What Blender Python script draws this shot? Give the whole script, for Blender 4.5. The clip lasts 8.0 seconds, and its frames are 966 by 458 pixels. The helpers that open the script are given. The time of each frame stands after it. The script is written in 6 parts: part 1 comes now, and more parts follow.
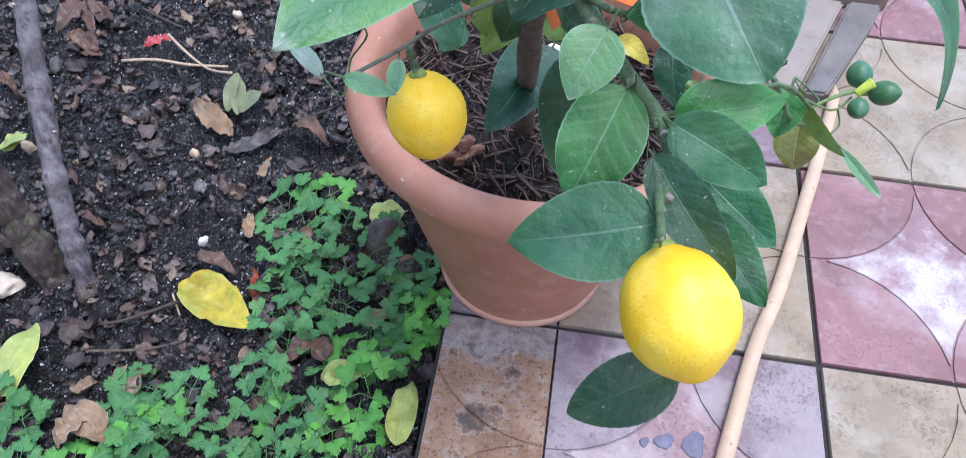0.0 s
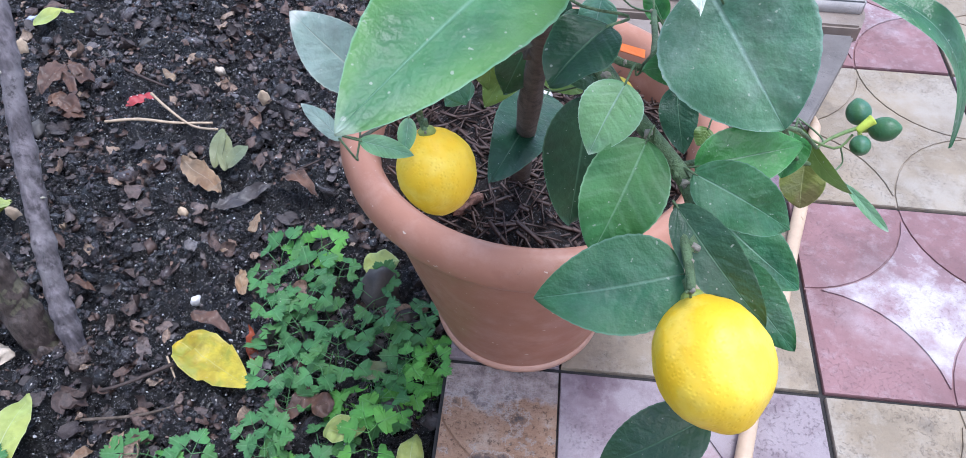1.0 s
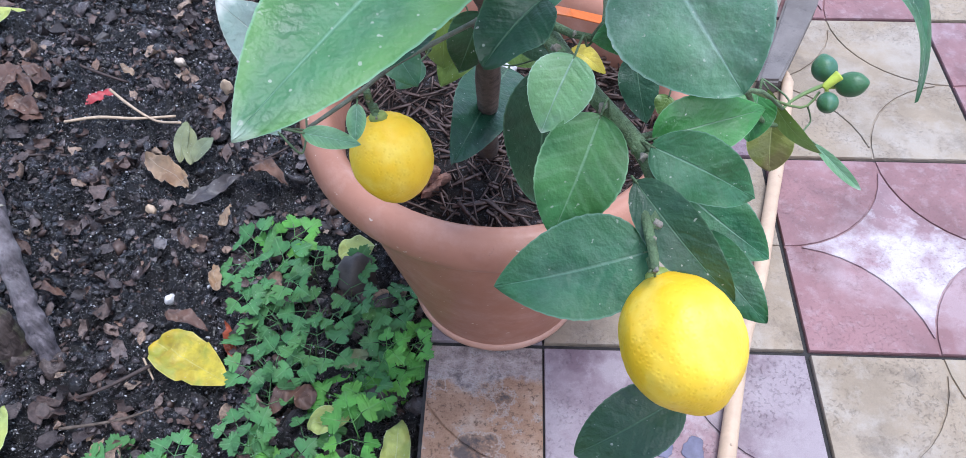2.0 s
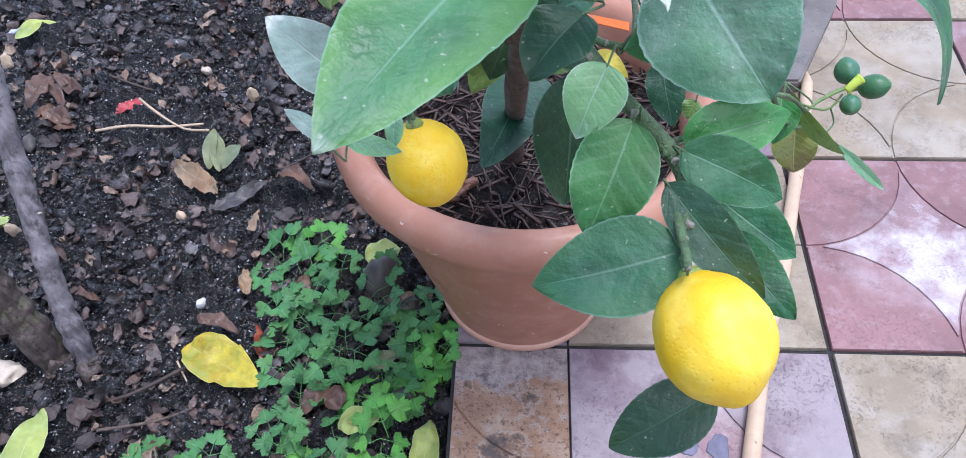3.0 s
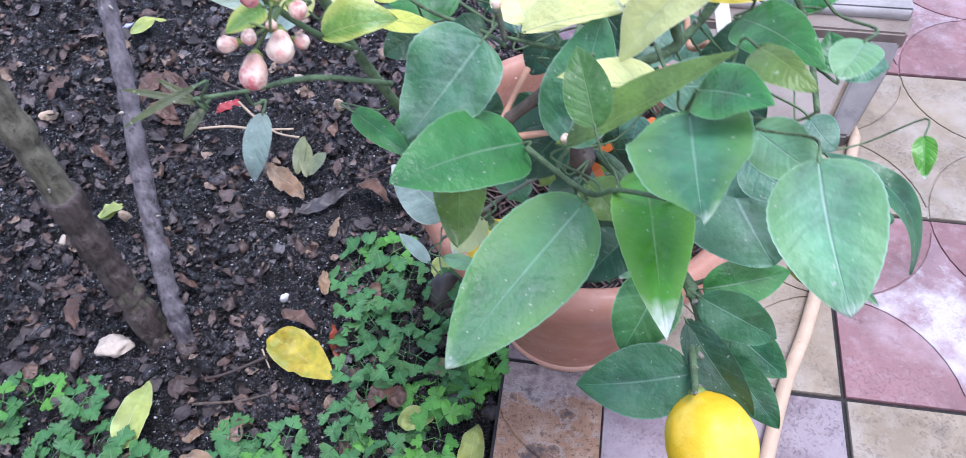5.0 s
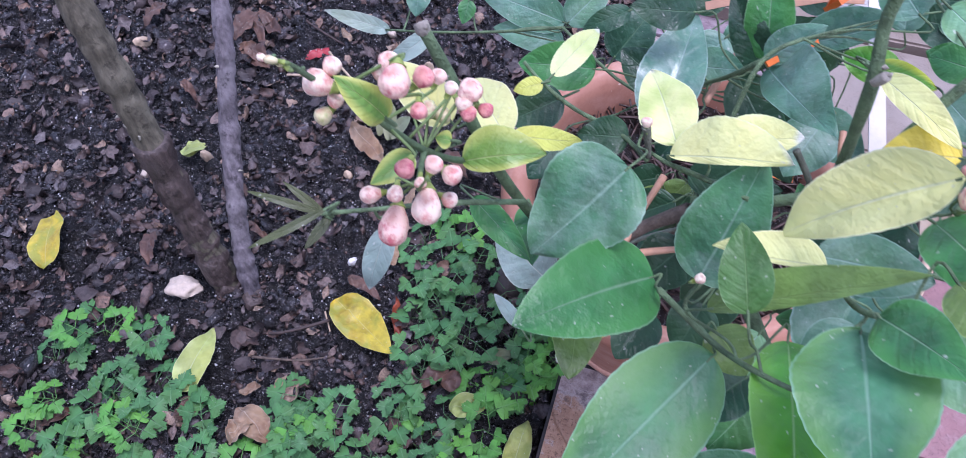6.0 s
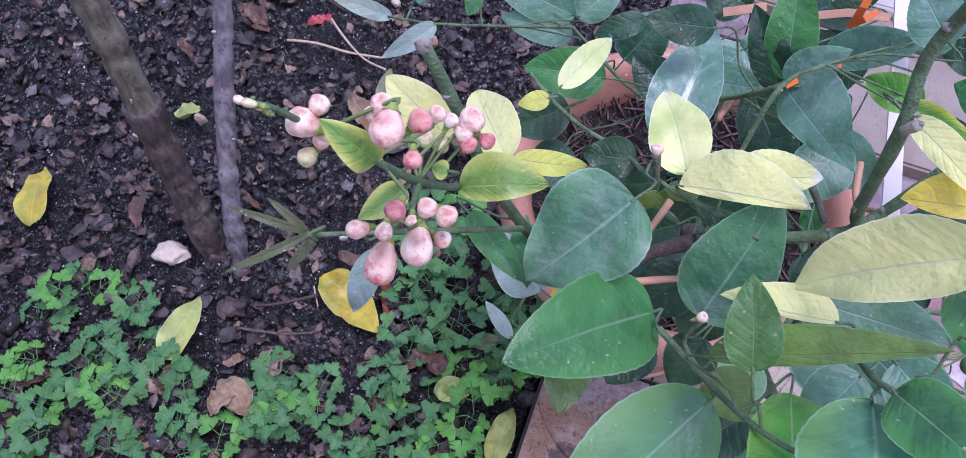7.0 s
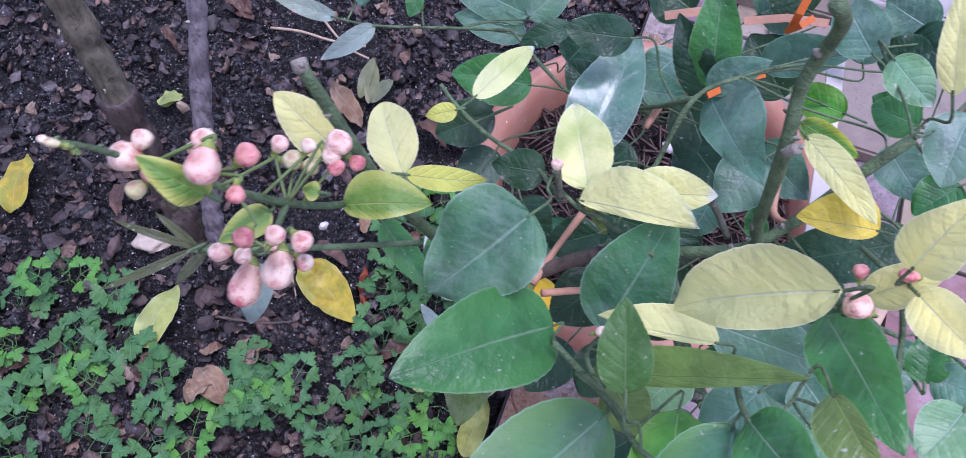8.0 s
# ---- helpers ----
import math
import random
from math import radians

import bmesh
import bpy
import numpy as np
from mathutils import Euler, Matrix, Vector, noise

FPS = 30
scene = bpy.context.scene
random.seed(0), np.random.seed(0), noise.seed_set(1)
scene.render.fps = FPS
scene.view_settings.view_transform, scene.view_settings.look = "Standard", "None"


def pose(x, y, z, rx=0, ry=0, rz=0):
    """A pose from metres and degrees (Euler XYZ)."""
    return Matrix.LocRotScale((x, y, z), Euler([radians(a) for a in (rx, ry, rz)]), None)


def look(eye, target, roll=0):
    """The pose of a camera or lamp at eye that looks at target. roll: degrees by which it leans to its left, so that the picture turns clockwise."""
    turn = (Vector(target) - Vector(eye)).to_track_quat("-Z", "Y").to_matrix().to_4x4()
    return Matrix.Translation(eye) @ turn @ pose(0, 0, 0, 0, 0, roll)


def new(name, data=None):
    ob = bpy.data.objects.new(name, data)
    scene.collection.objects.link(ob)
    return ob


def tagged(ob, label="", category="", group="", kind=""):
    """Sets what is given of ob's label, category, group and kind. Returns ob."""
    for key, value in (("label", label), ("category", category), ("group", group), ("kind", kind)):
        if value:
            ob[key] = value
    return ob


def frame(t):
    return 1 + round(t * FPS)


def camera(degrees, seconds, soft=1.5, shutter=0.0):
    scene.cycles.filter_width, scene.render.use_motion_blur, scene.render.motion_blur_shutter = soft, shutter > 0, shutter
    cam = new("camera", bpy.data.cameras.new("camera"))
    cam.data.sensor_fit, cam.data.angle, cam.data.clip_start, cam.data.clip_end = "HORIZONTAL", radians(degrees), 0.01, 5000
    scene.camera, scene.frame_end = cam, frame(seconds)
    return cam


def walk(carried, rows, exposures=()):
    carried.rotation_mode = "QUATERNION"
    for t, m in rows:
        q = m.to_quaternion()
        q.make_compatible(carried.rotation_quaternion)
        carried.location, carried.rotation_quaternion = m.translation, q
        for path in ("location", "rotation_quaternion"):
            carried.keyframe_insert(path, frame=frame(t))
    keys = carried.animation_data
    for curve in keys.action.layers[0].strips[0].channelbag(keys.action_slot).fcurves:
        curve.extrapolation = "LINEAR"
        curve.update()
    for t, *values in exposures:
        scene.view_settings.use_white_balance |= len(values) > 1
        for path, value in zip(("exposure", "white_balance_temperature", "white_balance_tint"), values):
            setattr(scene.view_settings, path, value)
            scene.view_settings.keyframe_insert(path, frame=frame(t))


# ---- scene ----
cam = camera(61.36, 8.0, 0.55, 0.35)
PATH = [
    (0, (-0.0329, -0.4875, 0.821), (-0.1386, 0.4066, -0.3787), 2.49),
    (0.5, (-0.0389, -0.4868, 0.8243), (-0.1287, 0.4582, -0.3371), 2.34),
    (1, (-0.0553, -0.4819, 0.8247), (-0.1279, 0.4721, -0.3306), 1.67),
    (1.5, (-0.0512, -0.4693, 0.8212), (-0.099, 0.4647, -0.3516), 0.67),
    (1.7, (-0.0422, -0.4645, 0.8151), (-0.0805, 0.4524, -0.3714), -0.18),
    (3, (-0.0517, -0.4759, 0.8288), (-0.1261, 0.4438, -0.3538), -2.81),
    (3.5, (-0.0627, -0.4795, 0.8423), (-0.1473, 0.4501, -0.3318), -2.59),
    (4, (-0.0565, -0.4861, 0.8801), (-0.1554, 0.4364, -0.2985), -5.87),
    (4.2, (-0.0528, -0.4897, 0.9022), (-0.1594, 0.4241, -0.2826), -4.86),
    (5.3, (-0.0684, -0.4597, 0.9818), (-0.2662, 0.3601, -0.2587), -2.82),
    (5.5, (-0.0797, -0.4424, 0.9859), (-0.3023, 0.3479, -0.2694), -2.54),
    (6, (-0.1003, -0.4106, 0.9954), (-0.3437, 0.3226, -0.2904), -1.3),
    (6.5, (-0.1162, -0.3918, 0.9917), (-0.363, 0.3243, -0.303), -0.67),
    (7, (-0.109, -0.3849, 0.9911), (-0.3264, 0.3014, -0.3248), 2.6),
    (7.5, (-0.0967, -0.3775, 0.9943), (-0.3187, 0.2947, -0.3281), 3.79),
    (8, (-0.0749, -0.3623, 0.9983), (-0.2951, 0.2936, -0.3326), 2.27),
]
walk(cam, [(t, look(eye, target, roll)) for t, eye, target, roll in PATH], [(0, 1.41, 5850, 13), (4.2, 1.39, 5850, 15), (5.5, 1.35, 5750, 24), (6.2, 1.10, 5650, 33), (7.3, 0.97, 5650, 36), (8, 0.93, 5650, 36)])

# ---- light: an overcast winter sky ----
world = bpy.data.worlds.new("sky")
scene.world = world
world.use_nodes = True
wn = world.node_tree
sky = wn.nodes.new("ShaderNodeTexSky")
sky.sky_type = "NISHITA"
sky.sun_disc = False
sky.sun_elevation, sky.sun_rotation = radians(50), radians(160)
sky.air_density, sky.dust_density, sky.ozone_density = 1.0, 1.0, 1.5
pale = wn.nodes.new("ShaderNodeHueSaturation")
pale.inputs["Saturation"].default_value = 0.7
wn.links.new(sky.outputs["Color"], pale.inputs["Color"])
wn.links.new(pale.outputs["Color"], wn.nodes["Background"].inputs["Color"])
wn.nodes["Background"].inputs["Strength"].default_value = 0.15
sun = new("sun", bpy.data.lights.new("sun", "SUN"))
sun.data.energy, sun.data.angle, sun.data.color = 1.35, radians(24), (1, 0.985, 0.97)
sun.matrix_world = look((0.35, 0.25, 2.2), (0, 0, 0))


# ---- materials ----
class Mat:
    """A node material in the making."""

    def __init__(self, name, rough=0.6, spec=0.5):
        self.m = bpy.data.materials.new(name)
        self.m.use_nodes = True
        self.t = self.m.node_tree
        self.b = self.t.nodes["Principled BSDF"]
        self.b.inputs["Roughness"].default_value = rough
        self.b.inputs["Specular IOR Level"].default_value = spec

    def node(self, kind, **values):
        n = self.t.nodes.new(kind)
        for key, value in values.items():
            n.inputs[key.replace("_", " ")].default_value = value
        return n

    def link(self, a, b):
        self.t.links.new(a, b)

    def coords(self, kind="Object"):
        return self.node("ShaderNodeTexCoord").outputs[kind]

    def noise(self, scale, detail=4.0, rough=0.6, where=None):
        n = self.node("ShaderNodeTexNoise", Scale=scale, Detail=detail, Roughness=rough)
        self.link(where or self.coords(), n.inputs["Vector"])
        return n.outputs["Fac"]

    def ramp(self, fac, *stops):
        r = self.t.nodes.new("ShaderNodeValToRGB")
        while len(r.color_ramp.elements) < len(stops):
            r.color_ramp.elements.new(0.5)
        for e, (p, c) in zip(r.color_ramp.elements, stops):
            e.position = p
            e.color = (*c, 1) if isinstance(c, tuple) else (c, c, c, 1)
        self.link(fac, r.inputs["Fac"])
        return r.outputs["Color"]

    def mix(self, fac, a, b, how="MIX"):
        n = self.t.nodes.new("ShaderNodeMix")
        n.data_type, n.blend_type = "RGBA", how
        for sock, v in ((n.inputs[0], fac), (n.inputs[6], a), (n.inputs[7], b)):
            if isinstance(v, (int, float)):
                sock.default_value = v
            elif isinstance(v, tuple):
                sock.default_value = (*v, 1)
            else:
                self.link(v, sock)
        return n.outputs[2]

    def math(self, op, a, b=0.0, c=0.0):
        n = self.t.nodes.new("ShaderNodeMath")
        n.operation = op
        for sock, v in zip(n.inputs, (a, b, c)):
            if isinstance(v, (int, float)):
                sock.default_value = v
            else:
                self.link(v, sock)
        return n.outputs[0]

    def noise_shift(self, at):
        n = self.node("ShaderNodeVectorMath")
        n.operation = "ADD"
        self.link(at, n.inputs[0])
        n.inputs[1].default_value = (5.3, 1.7, 8.1)
        return n.outputs[0]

    def random(self):
        return self.node("ShaderNodeObjectInfo").outputs["Random"]

    def island(self):
        return self.node("ShaderNodeNewGeometry").outputs["Random Per Island"]

    def bump(self, height, strength=0.3, distance=0.002):
        n = self.node("ShaderNodeBump", Strength=strength, Distance=distance)
        self.link(height, n.inputs["Height"])
        self.link(n.outputs["Normal"], self.b.inputs["Normal"])

    def colour(self, c):
        if isinstance(c, tuple):
            self.b.inputs["Base Color"].default_value = (*c, 1)
        else:
            self.link(c, self.b.inputs["Base Color"])

    def rough(self, r):
        self.link(r, self.b.inputs["Roughness"])


def shade(c, k):
    return tuple(min(1.0, x * k) for x in c)


def simple(name, c, rough=0.6, scale=60.0, vary=0.35, bump=0.2, dist=0.001, spec=0.4):
    """A plain natural surface: two scales of mottling, slight relief, each object a little different."""
    k = Mat(name, rough, spec)
    big, fine = k.noise(scale), k.noise(scale * 7)
    col = k.ramp(big, (0.3, shade(c, 1 - vary)), (0.7, shade(c, 1 + vary)))
    col = k.mix(k.math("MULTIPLY", fine, 0.5), col, shade(c, 0.55))
    col = k.mix(k.math("MULTIPLY", k.random(), 0.3), col, shade(c, 0.7))
    k.colour(col)
    k.bump(fine, bump, dist)
    return k.m


def lines_of(k, u, av, warp):
    """Side veins that leave the midrib at a slant, soft and a little wavy."""
    side = k.math("SINE", k.math("MULTIPLY", k.math("SUBTRACT", k.math("ADD", u, k.math("MULTIPLY", warp, 0.16)), k.math("MULTIPLY", av, 0.24)), 42.0))
    return k.ramp(side, (0.35, 0.0), (1.0, 1.0))


def leaf_material(name, c, vein, edge=None, dust_sheen=0.0, rough=0.4, through_light=0.18, blotch=None, tip=0.0, coat=0.20, ribs=0.07, sheen=0.30, vary=0.42):
    """A leaf blade: pale midrib and side veins by its own uv, mottling, residue spots and painted sheen, some light
    through it.
    """
    k = Mat(name, rough, 0.45)
    uv = k.node("ShaderNodeSeparateXYZ")
    k.link(k.coords("UV"), uv.inputs[0])
    u, av = uv.outputs[0], k.math("ABSOLUTE", k.math("MULTIPLY_ADD", uv.outputs[1], 2.0, -1.0))
    warp = k.noise(45.0, 3.0)
    col = k.ramp(warp, (0.32, shade(c, 1 - vary)), (0.52, c), (0.70, shade(c, 1 + vary)))
    col = k.mix(k.ramp(k.noise(17.0, 2.0), (0.42, 0.0), (0.7, 0.55)), col, (c[0] * 1.5 + 0.02, c[1] * 1.25 + 0.01, c[2] * 0.8))
    col = k.mix(k.math("MULTIPLY", k.math("MULTIPLY", lines_of(k, u, av, warp), 1.0), ribs), col, vein)
    if blotch:
        col = k.mix(k.ramp(k.noise(38.0, 2.0), (0.48, 0.0), (0.62, 0.85)), col, blotch)
    if edge:
        col = k.mix(k.math("MULTIPLY", k.ramp(k.math("ADD", av, k.math("MULTIPLY_ADD", warp, 0.7, -0.35)), (0.35, 0.0), (0.85, 1.0)), 0.9), col, edge)
    lines = lines_of(k, u, av, warp)
    rib = k.ramp(k.math("ADD", av, k.math("MULTIPLY", u, 0.02)), (0.016, 1.0), (0.050, 0.0))
    col = k.mix(k.math("MULTIPLY", rib, 0.75), col, vein)
    col = k.mix(k.ramp(av, (0.95, 0.0), (0.985, 0.6)), col, shade(vein, 1.15))
    if dust_sheen:
        col = k.mix(k.math("MULTIPLY", k.ramp(k.noise(30.0, 6.0, 0.75), (0.45, 0.0), (0.75, 1.0)), dust_sheen), col, (0.55, 0.62, 0.6))
    if tip:
        col = k.mix(k.ramp(k.math("ADD", u, k.math("MULTIPLY_ADD", warp, 0.5, -0.25)), (0.90, 0.0), (0.99, tip)), col, (0.78, 0.8, 0.74))
    col = k.mix(k.ramp(k.noise(420.0, 1.0), (0.72, 0.0), (0.78, 0.5)), col, (0.6, 0.62, 0.55))
    col = k.mix(k.math("MULTIPLY", k.random(), 0.3), col, shade(c, 0.7))
    k.colour(col)
    k.rough(k.ramp(warp, (0.3, rough - 0.1), (0.75, rough + 0.18)))
    k.bump(k.math("ADD", k.math("MULTIPLY", lines, -0.10), k.math("MULTIPLY_ADD", rib, -0.25, k.math("ADD", k.math("MULTIPLY", k.noise(160.0), 0.7), k.math("MULTIPLY", k.noise(70.0), 2.2)))), 0.7, 0.0014)
    k.b.inputs["Sheen Weight"].default_value = 0.04
    k.b.inputs["Sheen Roughness"].default_value = 0.45
    k.b.inputs["Coat Weight"].default_value = coat
    k.b.inputs["Coat Roughness"].default_value = sheen
    t = k.node("ShaderNodeBsdfTranslucent")
    k.link(col, t.inputs["Color"])
    m = k.node("ShaderNodeMixShader", Fac=through_light)
    k.link(k.b.outputs[0], m.inputs[1])
    k.link(t.outputs[0], m.inputs[2])
    k.link(m.outputs[0], k.t.nodes["Material Output"].inputs["Surface"])
    return k.m


GREENVEIN = (0.20, 0.34, 0.20)
RIBBED = leaf_material("leaf_ribbed", (0.050, 0.185, 0.06), (0.22, 0.40, 0.22), rough=0.42, ribs=0.16)
DUST = leaf_material("leaf_dusty", (0.058, 0.205, 0.105), (0.28, 0.45, 0.33), edge=(0.070, 0.235, 0.085), dust_sheen=0.42, rough=0.5)
MID = leaf_material("leaf_green", (0.036, 0.190, 0.054), GREENVEIN, edge=(0.055, 0.235, 0.05), rough=0.42)
PALE = leaf_material("leaf_pale_underside", (0.24, 0.34, 0.29), (0.45, 0.5, 0.42), dust_sheen=0.3, rough=0.5, tip=0.9)
RIM = leaf_material("leaf_green_with_yellow_margin", (0.14, 0.30, 0.05), (0.46, 0.54, 0.2), edge=(0.52, 0.55, 0.12), rough=0.42)
YRIM = leaf_material("leaf_half_yellow", (0.10, 0.28, 0.03), (0.4, 0.5, 0.15), edge=(0.45, 0.5, 0.04), rough=0.42)
YEL = leaf_material("leaf_yellow", (0.76, 0.62, 0.07), (0.66, 0.6, 0.3), rough=0.45, vary=0.2)
LIMEY = leaf_material("leaf_lime_yellow", (0.58, 0.62, 0.12), (0.66, 0.7, 0.34), rough=0.45, vary=0.2)
UPRIGHT = leaf_material("leaf_moss_green", (0.066, 0.185, 0.040), (0.20, 0.33, 0.13), rough=0.45, coat=0.12, ribs=0.14)
PALEYEL = leaf_material("leaf_pale_yellow_green", (0.84, 0.87, 0.36), (0.86, 0.89, 0.60), edge=(0.80, 0.80, 0.33), rough=0.45, dust_sheen=0.06, through_light=0.28, vary=0.1)
YGREEN = leaf_material("leaf_yellow_green", (0.70, 0.77, 0.37), (0.72, 0.78, 0.48), blotch=(0.46, 0.58, 0.17), rough=0.45, dust_sheen=0.06, tip=0.9, vary=0.12)
OLIVE = leaf_material("leaf_olive_mottled", (0.20, 0.23, 0.05), (0.36, 0.38, 0.14), blotch=(0.16, 0.13, 0.05), rough=0.5)
OLIVEG = leaf_material("leaf_olive_green", (0.140, 0.245, 0.055), (0.26, 0.38, 0.12), rough=0.42)
# pale patches here paint the white sky sheen into the leaf colour
GLOSS = leaf_material("leaf_glossy", (0.085, 0.22, 0.15), (0.4, 0.52, 0.45), dust_sheen=0.5, rough=0.32, coat=0.9, sheen=0.18)
# lighter bluish tone and pale spots carry reflected sky in the colour
BLUE = leaf_material("leaf_blue_green", (0.090, 0.240, 0.160), (0.30, 0.46, 0.38), edge=(0.09, 0.24, 0.13), dust_sheen=0.34, rough=0.45)
BLUEG = leaf_material("leaf_deep_green", (0.032, 0.150, 0.066), (0.18, 0.33, 0.23), edge=(0.045, 0.17, 0.06), dust_sheen=0.14, rough=0.4)
# darkened green: the shade between inner leaves is put into the colour
DARK = leaf_material("leaf_shaded_green", (0.016, 0.070, 0.034), (0.09, 0.19, 0.1), rough=0.38)
BRIGHT = leaf_material("leaf_bright_green", (0.065, 0.29, 0.022), (0.25, 0.46, 0.15), edge=(0.15, 0.36, 0.05), rough=0.36, tip=0.9, coat=0.3)
OLIVED = leaf_material("leaf_dark_olive", (0.065, 0.085, 0.03), (0.3, 0.32, 0.18), rough=0.5, coat=0.2)
SHEENY = leaf_material("leaf_sheeny_green", (0.058, 0.215, 0.098), (0.22, 0.42, 0.28), edge=(0.13, 0.32, 0.08), dust_sheen=0.12, rough=0.48, coat=0.16, tip=0.45, sheen=0.42, through_light=0.3)
PALEG = leaf_material("leaf_light_green", (0.15, 0.36, 0.20), (0.36, 0.54, 0.42), edge=(0.19, 0.40, 0.17), dust_sheen=0.25, rough=0.42, tip=0.45)
FYEL = leaf_material("fallen_yellow", (0.43, 0.35, 0.032), (0.48, 0.43, 0.12), blotch=(0.30, 0.32, 0.04), rough=0.5, through_light=0.1)
FGREEN = leaf_material("fallen_pale_green", (0.36, 0.44, 0.13), (0.5, 0.55, 0.3), blotch=(0.3, 0.35, 0.08), rough=0.5, through_light=0.1)
FOLIVE = leaf_material("fallen_grey_green", (0.14, 0.17, 0.09), (0.2, 0.23, 0.14), rough=0.6, through_light=0.05)
FTAN = leaf_material("fallen_tan", (0.27, 0.19, 0.125), (0.4, 0.32, 0.24), blotch=(0.2, 0.11, 0.06), rough=0.7, through_light=0.05)
FBROWN = leaf_material("fallen_brown", (0.105, 0.056, 0.042), (0.16, 0.09, 0.07), blotch=(0.07, 0.04, 0.03), rough=0.6, through_light=0.03)
FGREY = leaf_material("fallen_dark_grey", (0.06, 0.052, 0.055), (0.1, 0.09, 0.09), rough=0.55, through_light=0.02)
FRED = leaf_material("fallen_rust_red", (0.28, 0.06, 0.03), (0.35, 0.12, 0.07), rough=0.6, through_light=0.05)
HERB = leaf_material("parsley_green", (0.060, 0.196, 0.062), (0.13, 0.30, 0.12), rough=0.6, coat=0.1, ribs=0.0)
HERBLIGHT = leaf_material("parsley_light_green", (0.090, 0.30, 0.050), (0.15, 0.36, 0.10), rough=0.6, coat=0.1, ribs=0.0)
STEM = simple("green_stem", (0.130, 0.205, 0.100), 0.6, 110, 0.65, 0.8, 0.002)
HERBSTEM = simple("herb_stem", (0.10, 0.16, 0.06), 0.5, 200, 0.3)
BARK = simple("brown_bark", (0.13, 0.10, 0.08), 0.8, 150, 0.5, 0.6, 0.002)
SCARPALE = simple("pale_cut_wood", (0.34, 0.31, 0.26), 0.8, 200, 0.45, 0.6)
STRAW = simple("dry_straw", (0.54, 0.41, 0.29), 0.7, 120, 0.25)
TWIGDARK = simple("dark_twig", (0.07, 0.05, 0.045), 0.7, 120, 0.4)
SHELL = simple("bone_white", (0.60, 0.50, 0.40), 0.5, 90, 0.2)
WHITEBIT = simple("white_fragment", (0.75, 0.74, 0.74), 0.6, 90, 0.12)
LILACBIT = simple("lilac_scrap", (0.48, 0.52, 0.70), 0.5, 90, 0.25)
PEBBLE = simple("dark_pebble", (0.085, 0.075, 0.07), 0.55, 70, 0.4)
ORANGE = simple("orange_plastic", (0.72, 0.17, 0.03), 0.4, 60, 0.12, 0.05)
PEACH = simple("peach_cane", (0.62, 0.34, 0.22), 0.55, 60, 0.2)
BARKPINK = simple("pinkish_bark", (0.36, 0.19, 0.14), 0.7, 90, 0.6, 0.9, 0.003)
WOODPALE = simple("peeled_wood", (0.64, 0.47, 0.33), 0.5, 35, 0.18, 0.2)
STAKEW = simple("white_plastic", (0.82, 0.75, 0.7), 0.45, 60, 0.06, 0.05)
REDWRAP = simple("red_foil", (0.45, 0.05, 0.06), 0.3, 90, 0.3, 0.6)


def fruit_material(name, c, c2, rough=0.38, pits=420.0):
    """Citrus peel: broad paler cheeks and deeper patches, oil-gland pits, a few scuffs."""
    k = Mat(name, rough, 0.5)
    col = k.ramp(k.noise(24.0, 3.0), (0.36, c), (0.64, c2))
    col = k.mix(k.ramp(k.noise(48.0, 4.0, 0.6), (0.50, 0.0), (0.66, 0.5)), col, (min(1.0, c2[0] * 1.04), min(1.0, c2[1] * 1.10), c2[2] * 2.6))
    col = k.mix(k.ramp(k.noise(95.0, 4.0, 0.65), (0.50, 0.0), (0.70, 0.45)), col, shade(c, 0.88))
    v = k.node("ShaderNodeTexVoronoi", Scale=pits)
    k.link(k.coords(), v.inputs["Vector"])
    pit = k.ramp(v.outputs["Distance"], (0.0, 0.0), (0.45, 1.0))
    col = k.mix(k.ramp(pit, (0.0, 0.22), (0.5, 0.0)), col, shade(c, 0.72))
    k.colour(k.mix(k.ramp(k.noise(210.0, 2.0), (0.74, 0.0), (0.79, 0.4)), col, shade(c, 0.5)))
    k.rough(k.ramp(k.noise(40.0, 3.0), (0.35, rough - 0.06), (0.7, rough + 0.14)))
    k.bump(k.math("ADD", pit, k.math("MULTIPLY", k.noise(55.0, 3.0), 3.0)), 0.20, 0.0009)
    k.b.inputs["Subsurface Weight"].default_value = 0.12
    k.b.inputs["Subsurface Radius"].default_value = (0.01, 0.006, 0.002)
    return k.m


LEMON = fruit_material("lemon_peel", (0.84, 0.52, 0.012), (0.89, 0.64, 0.05), 0.46)
LIME = fruit_material("unripe_peel", (0.035, 0.12, 0.045), (0.06, 0.17, 0.07), 0.4, 700.0)
PEDUNCLE = simple("flower_stalk_green", (0.16, 0.24, 0.08), 0.5, 200, 0.3)
GREYTWIG = simple("grey_green_twig", (0.15, 0.165, 0.12), 0.7, 150, 0.5, 0.6, 0.002)
NECK = simple("bright_fruit_neck", (0.55, 0.66, 0.09), 0.5, 200, 0.2)
CALYX = simple("calyx_green", (0.30, 0.38, 0.09), 0.5, 200, 0.3)


